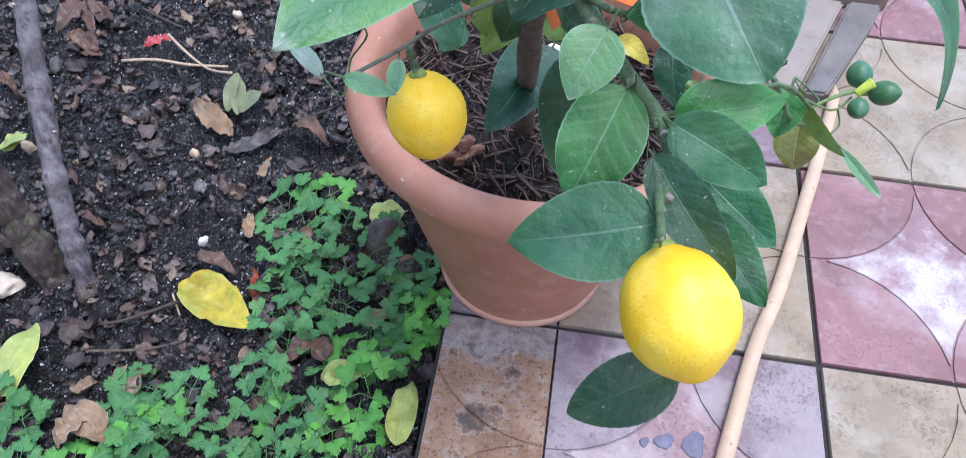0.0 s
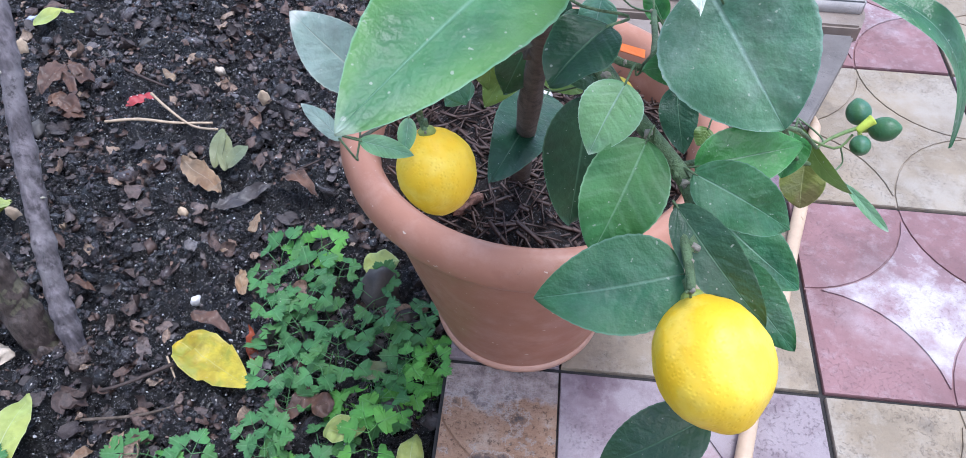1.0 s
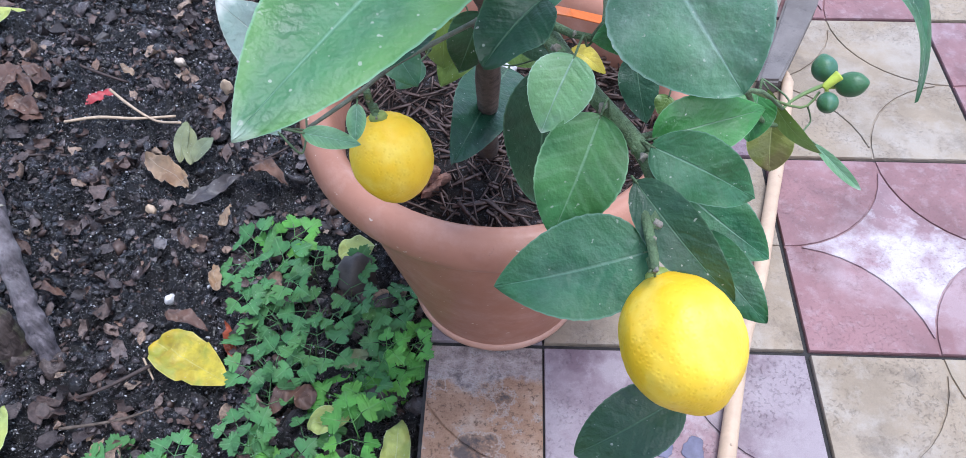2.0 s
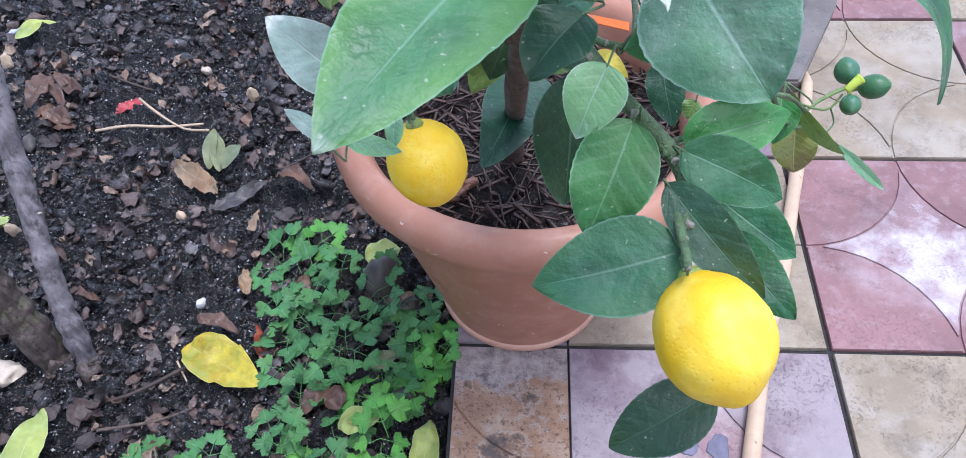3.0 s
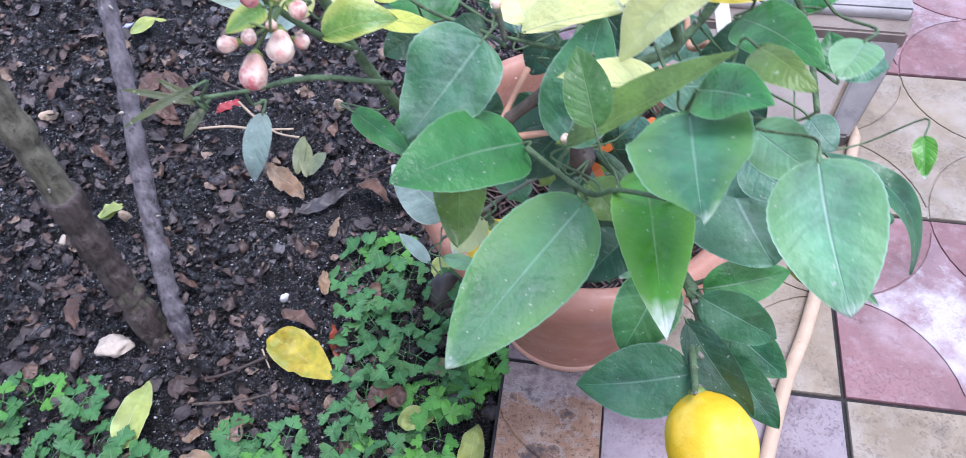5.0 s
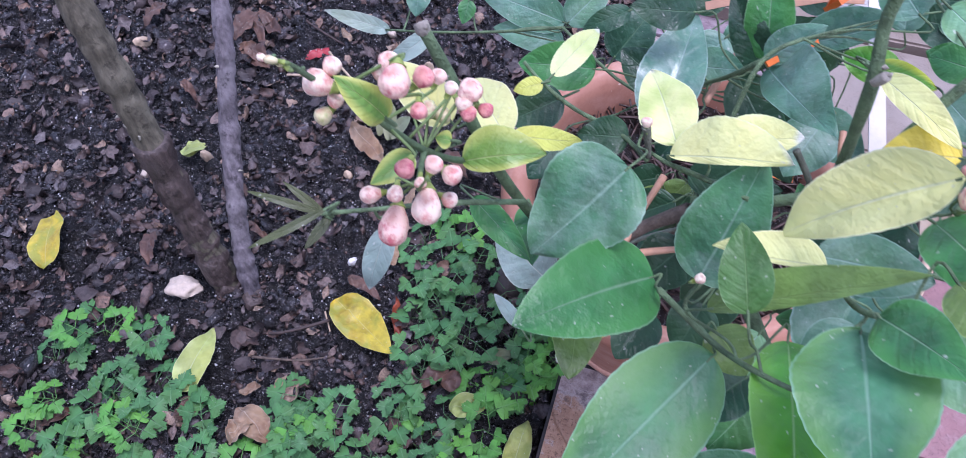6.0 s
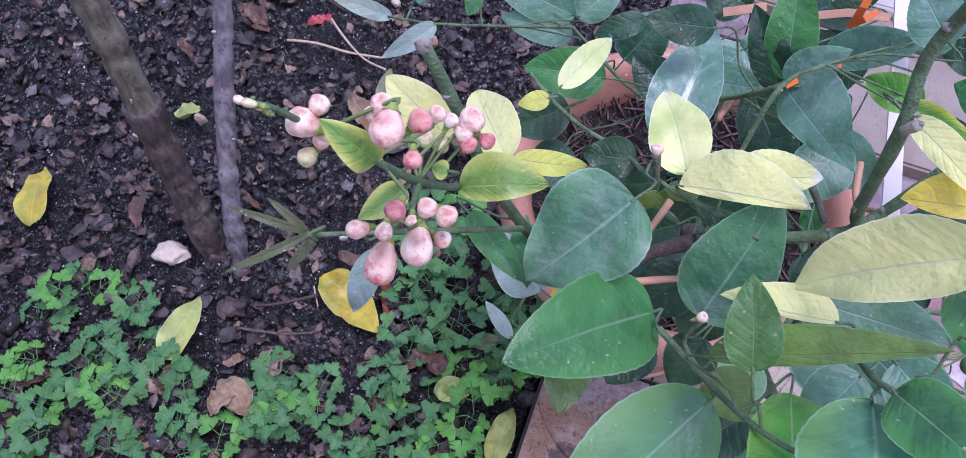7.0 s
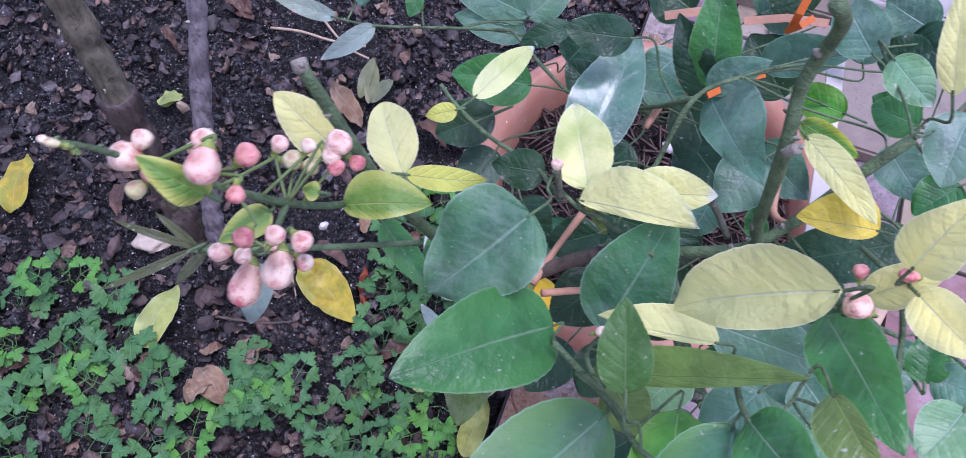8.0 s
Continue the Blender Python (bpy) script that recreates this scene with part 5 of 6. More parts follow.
leaf((-0.173, 0.009, 0.575), (-0.149, 0.035, 0.599), 0.025, (0.077, -0.713, 0.697), BLUE, 0.10)
leaf((-0.237, -0.087, 0.641), (-0.261, -0.112, 0.629), 0.012, (0.277, -0.610, 0.743), PALE, 0.10)
leaf((-0.272, -0.072, 0.618), (-0.312, -0.079, 0.631), 0.011, (0.341, -0.614, 0.712), PALE, 0.10)
leaf((-0.255, -0.055, 0.652), (-0.253, -0.072, 0.635), 0.017, (0.276, -0.659, 0.700), BLUE, 0.10)
leaf((-0.224, -0.055, 0.641), (-0.225, -0.066, 0.631), 0.011, (0.218, -0.665, 0.714), MID, 0.10)
leaf((-0.0653, -0.2401, 0.7004), (-0.0558, -0.2114, 0.7502), 0.0339, (-0.154, -0.508, 0.848), DUST, 0.05, 1.04, 0.45)
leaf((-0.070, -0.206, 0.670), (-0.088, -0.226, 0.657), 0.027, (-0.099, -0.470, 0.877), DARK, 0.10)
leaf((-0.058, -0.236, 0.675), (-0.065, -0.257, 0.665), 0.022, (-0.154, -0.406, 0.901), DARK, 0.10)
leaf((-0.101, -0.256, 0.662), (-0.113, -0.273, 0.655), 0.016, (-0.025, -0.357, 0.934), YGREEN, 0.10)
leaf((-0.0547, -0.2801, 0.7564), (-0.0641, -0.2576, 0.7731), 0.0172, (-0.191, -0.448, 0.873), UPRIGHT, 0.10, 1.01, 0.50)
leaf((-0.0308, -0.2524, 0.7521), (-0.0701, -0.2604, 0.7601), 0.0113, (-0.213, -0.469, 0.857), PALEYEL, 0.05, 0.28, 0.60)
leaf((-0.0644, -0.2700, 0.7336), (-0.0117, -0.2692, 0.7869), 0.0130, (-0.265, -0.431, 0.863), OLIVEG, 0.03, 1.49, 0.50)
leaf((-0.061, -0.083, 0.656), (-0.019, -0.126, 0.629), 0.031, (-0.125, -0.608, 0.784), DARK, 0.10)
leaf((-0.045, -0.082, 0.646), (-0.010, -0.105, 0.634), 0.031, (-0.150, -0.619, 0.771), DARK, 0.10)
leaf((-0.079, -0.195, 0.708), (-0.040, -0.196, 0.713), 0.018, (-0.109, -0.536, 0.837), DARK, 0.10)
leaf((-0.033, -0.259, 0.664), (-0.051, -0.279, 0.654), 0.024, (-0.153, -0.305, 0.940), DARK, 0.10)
leaf((-0.055, -0.258, 0.698), (-0.040, -0.273, 0.695), 0.020, (-0.153, -0.348, 0.925), OLIVEG, 0.10)
leaf((-0.002, -0.241, 0.698), (-0.016, -0.266, 0.684), 0.025, (-0.259, -0.364, 0.895), BLUE, 0.10)
leaf((0.016, -0.223, 0.682), (0.038, -0.243, 0.682), 0.025, (-0.338, -0.394, 0.854), BLUE, 0.10)
leaf((-0.032, -0.241, 0.740), (0.005, -0.247, 0.750), 0.022, (-0.283, -0.454, 0.845), BLUE, 0.10)
# pale leaves towards the pavement side
leaf((-0.0174, -0.2579, 0.8182), (-0.0501, -0.2497, 0.7589), 0.0231, (-0.172, -0.453, 0.875), PALEYEL, 0.06, 0.81, 0.50)
leaf((-0.0089, -0.2454, 0.7801), (0.0099, -0.2841, 0.7974), 0.0211, (-0.310, -0.401, 0.862), MID, 0.14, 0.97, 0.50)
leaf((-0.0070, -0.2732, 0.7920), (0.0073, -0.2953, 0.7979), 0.0129, (-0.326, -0.339, 0.883), OLIVEG, 0.20, 0.57, 0.50)
leaf((-0.0245, -0.2835, 0.7700), (-0.0240, -0.3382, 0.7871), 0.0383, (-0.220, -0.523, 0.824), SHEENY, 0.12, 0.96, 0.55)
leaf((0.002, -0.267, 0.749), (0.024, -0.291, 0.752), 0.021, (-0.267, -0.593, 0.760), PALEG, 0.12)
leaf((0.013, -0.304, 0.777), (0.019, -0.355, 0.772), 0.033, (-0.325, -0.503, 0.801), PALEG, 0.15)
leaf((-0.024, -0.284, 0.782), (-0.007, -0.306, 0.801), 0.020, (-0.348, -0.353, 0.868), MID, 0.12)
leaf((-0.0232, -0.1640, 0.7604), (-0.0047, -0.1779, 0.7684), 0.0099, (-0.292, -0.656, 0.696), YRIM, 0.15, 0.96, 0.50)
leaf((-0.0209, -0.1703, 0.7613), (0.0068, -0.1974, 0.7620), 0.0118, (-0.317, -0.625, 0.713), PALEYEL, 0.10, 1.21, 0.50)
leaf((0.0119, -0.1927, 0.7522), (-0.0148, -0.1933, 0.7460), 0.0168, (-0.329, -0.587, 0.740), YEL, 0.20, 0.51, 0.50)
leaf((0.011, -0.075, 0.712), (-0.011, -0.057, 0.725), 0.025, (-0.226, -0.729, 0.646), BLUE, 0.10)
leaf((0.0276, -0.1243, 0.7312), (0.0090, -0.1180, 0.7284), 0.0175, (-0.250, -0.647, 0.720), MID, 0.10, 0.97, 0.50)
leaf((0.031, -0.177, 0.728), (-0.013, -0.191, 0.701), 0.024, (-0.297, -0.543, 0.786), DARK, 0.10)
leaf((-0.017, -0.090, 0.644), (0.015, -0.109, 0.638), 0.028, (-0.209, -0.605, 0.768), BLUE, 0.10)
leaf((-0.000, -0.242, 0.812), (0.002, -0.236, 0.840), 0.016, (-0.338, -0.546, 0.766), PALEYEL, 0.15)
leaf((-0.002, -0.241, 0.790), (0.011, -0.235, 0.810), 0.012, (-0.320, -0.503, 0.803), PALEYEL, 0.10)
leaf((0.006, -0.243, 0.803), (0.020, -0.260, 0.811), 0.014, (-0.371, -0.466, 0.804), PALEYEL, 0.10)
leaf((0.030, -0.245, 0.758), (0.027, -0.230, 0.765), 0.013, (-0.360, -0.435, 0.825), MID, 0.10)
leaf((0.031, -0.243, 0.760), (0.046, -0.247, 0.765), 0.014, (-0.397, -0.410, 0.822), BLUE, 0.10)
leaf((0.027, -0.264, 0.790), (0.018, -0.281, 0.789), 0.016, (-0.394, -0.364, 0.844), PALEG, 0.10)
leaf((0.006, -0.115, 0.753), (0.025, -0.128, 0.748), 0.017, (-0.252, -0.674, 0.694), PALEG, 0.10)
leaf((0.032, -0.141, 0.764), (0.030, -0.167, 0.752), 0.023, (-0.317, -0.621, 0.717), BLUE, 0.10)
leaf((0.018, -0.045, 0.674), (0.014, -0.026, 0.693), 0.020, (-0.197, -0.706, 0.680), BLUE, 0.10)
leaf((0.009, -0.171, 0.801), (-0.003, -0.155, 0.827), 0.010, (-0.275, -0.706, 0.653), PALEYEL, 0.10)
leaf((0.032, -0.109, 0.719), (0.012, -0.103, 0.717), 0.017, (-0.247, -0.654, 0.715), MID, 0.10)
leaf((0.025, -0.119, 0.707), (0.043, -0.142, 0.707), 0.021, (-0.281, -0.598, 0.751), BLUE, 0.10)
leaf((0.050, -0.140, 0.723), (0.038, -0.151, 0.710), 0.020, (-0.317, -0.578, 0.752), MID, 0.10)
leaf((0.043, -0.202, 0.691), (0.054, -0.218, 0.688), 0.017, (-0.338, -0.417, 0.844), BLUE, 0.10)
leaf((-0.0550, -0.2725, 0.7030), (-0.1002, -0.3495, 0.6944), 0.0417, (-0.007, -0.416, 0.909), SHEENY, 0.03, 0.99, 0.50)
leaf((-0.0330, -0.2680, 0.7220), (-0.0262, -0.3469, 0.7354), 0.0295, (-0.170, -0.458, 0.873), BRIGHT, 0.20, 1.06, 0.50)
leaf((-0.133, -0.193, 0.574), (-0.168, -0.183, 0.604), 0.030, (0.220, -0.677, 0.702), PALE, 0.12)
leaf((-0.111, -0.249, 0.696), (-0.105, -0.293, 0.692), 0.023, (0.179, -0.712, 0.679), OLIVEG, 0.10)
# filler leaves inside the crown; the darkest carry its shade in their colour
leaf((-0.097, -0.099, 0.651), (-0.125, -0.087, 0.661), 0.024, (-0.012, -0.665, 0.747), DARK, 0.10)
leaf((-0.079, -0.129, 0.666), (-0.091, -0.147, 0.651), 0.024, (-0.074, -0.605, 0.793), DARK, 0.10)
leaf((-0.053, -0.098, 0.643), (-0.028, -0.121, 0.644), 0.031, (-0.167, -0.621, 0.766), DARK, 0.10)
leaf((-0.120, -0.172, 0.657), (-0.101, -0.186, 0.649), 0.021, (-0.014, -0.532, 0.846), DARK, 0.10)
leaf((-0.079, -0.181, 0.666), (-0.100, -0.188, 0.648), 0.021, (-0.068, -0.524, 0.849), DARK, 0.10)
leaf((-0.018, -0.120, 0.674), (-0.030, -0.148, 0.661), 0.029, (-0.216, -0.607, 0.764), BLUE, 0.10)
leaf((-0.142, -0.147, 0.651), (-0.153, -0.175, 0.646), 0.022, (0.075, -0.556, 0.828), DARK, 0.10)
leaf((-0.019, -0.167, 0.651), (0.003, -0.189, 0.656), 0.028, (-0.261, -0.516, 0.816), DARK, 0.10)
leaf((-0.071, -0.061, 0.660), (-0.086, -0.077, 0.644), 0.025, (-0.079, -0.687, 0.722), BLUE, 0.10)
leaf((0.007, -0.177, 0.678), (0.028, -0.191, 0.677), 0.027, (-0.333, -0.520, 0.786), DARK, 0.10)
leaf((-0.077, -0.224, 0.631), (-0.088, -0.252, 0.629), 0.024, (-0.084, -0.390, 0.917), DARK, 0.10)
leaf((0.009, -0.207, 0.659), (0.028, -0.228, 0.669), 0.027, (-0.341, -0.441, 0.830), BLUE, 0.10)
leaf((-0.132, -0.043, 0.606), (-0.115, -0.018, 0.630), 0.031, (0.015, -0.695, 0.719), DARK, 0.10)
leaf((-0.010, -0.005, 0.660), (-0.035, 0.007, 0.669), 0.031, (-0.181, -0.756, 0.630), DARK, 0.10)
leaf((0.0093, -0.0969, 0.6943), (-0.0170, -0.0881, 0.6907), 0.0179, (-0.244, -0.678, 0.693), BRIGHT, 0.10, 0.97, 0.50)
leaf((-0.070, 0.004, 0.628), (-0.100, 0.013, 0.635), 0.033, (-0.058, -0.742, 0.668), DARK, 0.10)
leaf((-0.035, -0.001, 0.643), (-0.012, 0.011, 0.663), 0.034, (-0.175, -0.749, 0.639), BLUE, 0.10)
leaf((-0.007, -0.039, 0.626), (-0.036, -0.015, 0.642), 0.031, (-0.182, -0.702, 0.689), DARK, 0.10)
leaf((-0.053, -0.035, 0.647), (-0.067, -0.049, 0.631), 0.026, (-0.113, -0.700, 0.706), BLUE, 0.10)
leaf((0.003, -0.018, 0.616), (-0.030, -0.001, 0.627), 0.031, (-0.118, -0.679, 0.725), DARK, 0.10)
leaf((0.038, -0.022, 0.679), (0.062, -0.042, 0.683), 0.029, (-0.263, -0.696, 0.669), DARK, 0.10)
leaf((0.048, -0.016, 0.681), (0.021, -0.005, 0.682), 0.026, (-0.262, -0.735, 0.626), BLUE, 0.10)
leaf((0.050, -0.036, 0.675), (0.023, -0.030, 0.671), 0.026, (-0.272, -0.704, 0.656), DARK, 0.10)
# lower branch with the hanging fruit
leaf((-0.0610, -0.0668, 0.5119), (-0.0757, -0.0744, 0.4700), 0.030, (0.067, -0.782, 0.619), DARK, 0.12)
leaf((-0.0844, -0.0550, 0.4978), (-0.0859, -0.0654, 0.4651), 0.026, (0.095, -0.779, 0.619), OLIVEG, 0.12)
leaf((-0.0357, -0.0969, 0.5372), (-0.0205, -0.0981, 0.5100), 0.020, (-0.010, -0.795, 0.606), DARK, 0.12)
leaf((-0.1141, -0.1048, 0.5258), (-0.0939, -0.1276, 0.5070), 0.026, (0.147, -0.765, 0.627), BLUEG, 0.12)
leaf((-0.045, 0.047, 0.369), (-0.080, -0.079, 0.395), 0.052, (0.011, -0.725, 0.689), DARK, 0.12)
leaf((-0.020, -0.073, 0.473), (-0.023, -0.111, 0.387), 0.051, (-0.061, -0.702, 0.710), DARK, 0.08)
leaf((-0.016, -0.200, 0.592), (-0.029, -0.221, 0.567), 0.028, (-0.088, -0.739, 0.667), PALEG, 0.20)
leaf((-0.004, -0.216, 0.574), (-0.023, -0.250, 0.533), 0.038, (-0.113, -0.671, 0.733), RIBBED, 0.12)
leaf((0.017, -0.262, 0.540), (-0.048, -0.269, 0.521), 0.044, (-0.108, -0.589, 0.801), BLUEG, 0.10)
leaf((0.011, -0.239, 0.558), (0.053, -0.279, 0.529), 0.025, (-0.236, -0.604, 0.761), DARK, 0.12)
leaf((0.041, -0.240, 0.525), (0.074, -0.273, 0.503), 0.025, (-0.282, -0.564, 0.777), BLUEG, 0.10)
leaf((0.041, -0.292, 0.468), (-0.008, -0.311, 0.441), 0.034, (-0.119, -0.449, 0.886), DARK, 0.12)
leaf((0.017, -0.228, 0.568), (0.064, -0.238, 0.547), 0.029, (-0.254, -0.660, 0.707), BLUEG, 0.10)
leaf((0.038, -0.217, 0.528), (0.079, -0.242, 0.509), 0.030, (-0.275, -0.612, 0.742), BLUEG, 0.10)
leaf((0.019, -0.219, 0.563), (0.069, -0.204, 0.568), 0.028, (-0.256, -0.697, 0.669), MID, 0.10)
leaf((0.013, -0.167, 0.624), (0.054, -0.212, 0.583), 0.067, (-0.234, -0.775, 0.587), BLUE, 0.12)
leaf((0.028, -0.180, 0.594), (-0.008, -0.188, 0.590), 0.024, (-0.170, -0.777, 0.607), MID, 0.12)
leaf((0.058, -0.189, 0.577), (0.040, -0.192, 0.582), 0.013, (-0.264, -0.738, 0.620), BRIGHT, 0.10)
leaf((0.114, -0.113, 0.468), (0.114, -0.133, 0.449), 0.027, (-0.313, -0.665, 0.678), OLIVE, 0.15)
leaf((0.107, -0.105, 0.490), (0.140, -0.132, 0.462), 0.0112, (-0.648, -0.711, 0.254), OLIVEG, 0.30, 1.00, 0.70)
leaf((0.140, -0.119, 0.460), (0.168, -0.142, 0.444), 0.0072, (-0.379, -0.635, 0.673), PALEG, 0.10, 1.00, 0.75)
leaf((0.0740, -0.1590, 0.6220), (0.1400, -0.2000, 0.5750), 0.0190, (0.333, -0.351, 0.875), BLUEG, 0.5, 1.00, 0.75)
leaf((0.042, -0.141, 0.516), (0.037, -0.147, 0.508), 0.012, (-0.202, -0.719, 0.665), OLIVEG, 0.10)
leaf((0.118, -0.162, 0.645), (0.118, -0.184, 0.636), 0.012, (-0.385, -0.711, 0.588), BRIGHT, 0.10)
leaf((0.028, -0.101, 0.511), (0.036, -0.129, 0.483), 0.023, (-0.175, -0.735, 0.656), DARK, 0.10)
leaf((0.100, -0.112, 0.494), (0.096, -0.131, 0.472), 0.024, (-0.295, -0.694, 0.657), MID, 0.10)
leaf((0.015, -0.079, 0.540), (0.003, -0.067, 0.555), 0.015, (-0.096, -0.827, 0.554), MID, 0.10)
leaf((-0.094, -0.105, 0.506), (-0.108, -0.117, 0.495), 0.016, (0.124, -0.752, 0.648), BLUE, 0.10)
leaf((-0.062, -0.039, 0.489), (-0.088, -0.070, 0.454), 0.030, (0.065, -0.773, 0.631), OLIVEG, 0.10)
leaf((-0.080, -0.039, 0.490), (-0.112, -0.049, 0.483), 0.025, (0.103, -0.791, 0.603), DARK, 0.10)
leaf((-0.039, -0.055, 0.516), (-0.062, -0.046, 0.530), 0.024, (0.021, -0.823, 0.568), DARK, 0.10)
leaf((-0.039, -0.056, 0.498), (-0.012, -0.072, 0.479), 0.027, (-0.025, -0.783, 0.622), DARK, 0.10)
leaf((-0.054, -0.032, 0.465), (-0.022, -0.043, 0.451), 0.022, (-0.001, -0.775, 0.632), OLIVEG, 0.10)
leaf((-0.026, -0.077, 0.538), (-0.042, -0.088, 0.522), 0.025, (-0.009, -0.808, 0.589), DARK, 0.10)
leaf((-0.021, -0.071, 0.547), (-0.025, -0.085, 0.526), 0.023, (-0.033, -0.817, 0.575), BLUE, 0.10)
leaf((-0.136, -0.210, 0.553), (-0.110, -0.210, 0.546), 0.0102, (0.172, -0.693, 0.700), PALEG, 0.12, 1.00, 0.60)
leaf((-0.123, -0.154, 0.518), (-0.124, -0.168, 0.504), 0.0105, (0.184, -0.709, 0.681), PALEG, 0.12, 1.00, 0.60)


def lemon(place, stalk, length, width, seed):
    """A lemon hanging from a stalk, with a nipple at its end and a calyx at its neck."""
    ax = (Vector(place) - Vector(stalk)).normalized()
    m = Matrix.Translation(place) @ ax.to_track_quat("Z", "Y").to_matrix().to_4x4()
    bm = bmesh.new()
    made = bmesh.ops.create_uvsphere(bm, u_segments=56, v_segments=40, radius=1.0)["verts"]
    for v in made:
        x, y, z = v.co
        k = 1 + 0.030 * noise.noise(v.co * 1.8 + Vector((seed, 0, 0))) + 0.014 * noise.noise(v.co * 4.5 + Vector((0, seed, 0))) + 0.008 * noise.noise(v.co * 11)
        end = 0.055 * max(0.0, (z - 0.86) / 0.14) ** 2 - 0.03 * max(0.0, (-z - 0.9) / 0.1)
        v.co = Vector((x * width / 2 * k, y * width / 2 * k, (z + end) * length / 2 * k))
    bm.transform(TREE_INV @ m)
    fruit = part("lemon", bm, LEMON, tree, "ripe yellow lemon with pitted peel")
    bm = bmesh.new()
    top = Vector((0, 0, -length / 2))
    lathe_into(bm, [(0.001, -length / 2 - 0.004), (0.0045, -length / 2 - 0.002), (0.006, -length / 2 + 0.001), (0.003, -length / 2 + 0.002)], (0, 0), 10)
    bm.transform(TREE_INV @ m)
    part("calyx", bm, CALYX, fruit, "green calyx")
    bm = bmesh.new()
    b = m @ top
    near = min(twig_points, key=lambda p: (p - Vector(stalk)).length_squared)
    tube_into(bm, [b, b - ax * 0.008, Vector(stalk), near], 0.002, 0.0022, 8)
    bm.transform(TREE_INV)
    part("stalk", bm, STEM, fruit)


lemon((0.0305, -0.295, 0.523), (0.019, -0.269, 0.538), 0.0578, 0.0512, 1)
lemon((-0.109, -0.151, 0.474), (-0.116, -0.144, 0.504), 0.054, 0.047, 5)


def unripe(place, width, length, towards):
    ax = (Vector(place) - Vector(towards)).normalized()
    m = Matrix.Translation(place) @ ax.to_track_quat("Z", "Y").to_matrix().to_4x4()
    bm = bmesh.new()
    made = bmesh.ops.create_uvsphere(bm, u_segments=28, v_segments=20, radius=1.0)["verts"]
    for v in made:
        x, y, z = v.co
        v.co = Vector((x * width / 2, y * width / 2, (z + 0.12 * max(0.0, (z - 0.8) / 0.2) ** 2) * length / 2))
    bm.transform(TREE_INV @ m)
    fruit = part("unripe_lemon", bm, LIME, tree, "small dark green unripe lemon")
    bm = bmesh.new()
    tube_into(bm, [m @ Vector((0, 0, -length / 2)), m @ Vector((0, 0, -length / 2 - 0.004)), towards], 0.0016, 0.0014, 6)
    bm.transform(TREE_INV)
    part("stalk", bm, CALYX, fruit, "yellow-green stalk")


branch("twig", [(0.110, -0.127, 0.495), (0.124, -0.107, 0.484), (0.134, -0.100, 0.484), (0.146, -0.090, 0.480)], 0.0009, 0.0014, PEDUNCLE)
unripe((0.150, -0.074, 0.479), 0.0155, 0.0164, (0.152, -0.082, 0.471))
unripe((0.163, -0.088, 0.479), 0.0154, 0.0188, (0.152, -0.082, 0.471))
unripe((0.148, -0.099, 0.474), 0.0126, 0.0134, (0.152, -0.082, 0.471))


def fruit_nub(pts):
    """The bright fleshy neck from which the small fruits spring."""
    bm = bmesh.new()
    tube_into(bm, pts, 0.0022, 0.0036, 10, 0.1)
    bm.transform(TREE_INV)
    part("fruit_neck", bm, NECK, tree, "bright yellow-green fruit neck")


fruit_nub([(0.145, -0.093, 0.480), (0.149, -0.091, 0.484), (0.153, -0.089, 0.487)])


def bud(place, axis, length, width, colour):
    """A waxy citrus bud: petals folded to a blunt club on a small green cup and a stalk."""
    ax = Vector(axis)
    length, width = length * 1.08, width * 1.12
    m = Matrix.Translation(place) @ ax.to_track_quat("Z", "Y").to_matrix().to_4x4()
    bm = bmesh.new()
    made = bmesh.ops.create_uvsphere(bm, u_segments=28, v_segments=20, radius=1.0)["verts"]
    for v in made:
        x, y, z = v.co
        a = math.atan2(y, x)
        seam = 1 - 0.16 * abs(math.cos(2.5 * a)) ** 8 * (0.4 + 0.6 * max(z, 0))
        k = (0.80 + 0.22 * max(-1, min(1, z + 0.3))) * seam
        k *= 1.08 + 0.10 * noise.noise(v.co * 2.5 + Vector(place) * 90) + 0.03 * noise.noise(v.co * 8)
        v.co = Vector((x * width / 2 * k * 1.05, y * width / 2 * k * 1.05, z * length / 2))
    bm.transform(TREE_INV @ m)
    flower = part("flower_bud", bm, colour, tree)
    bm = bmesh.new()
    lathe_into(bm, [(0.0007, -length / 2 - 0.0012), (width * 0.22, -length / 2 + 0.0004), (width * 0.29, -length * 0.42), (width * 0.25, -length * 0.40)], (0, 0), 10)
    bm.transform(TREE_INV @ m)
    part("cup", bm, CALYX, flower, "green bud cup")
    bm = bmesh.new()
    b = m @ Vector((0, 0, -length / 2))
    near = min(twig_points, key=lambda p: (p - b).length_squared)
    tube_into(bm, [b, b - ax * 0.002, near], 0.0004, 0.0005, 6)
    bm.transform(TREE_INV)
    part("bud_stalk", bm, PEDUNCLE, flower)


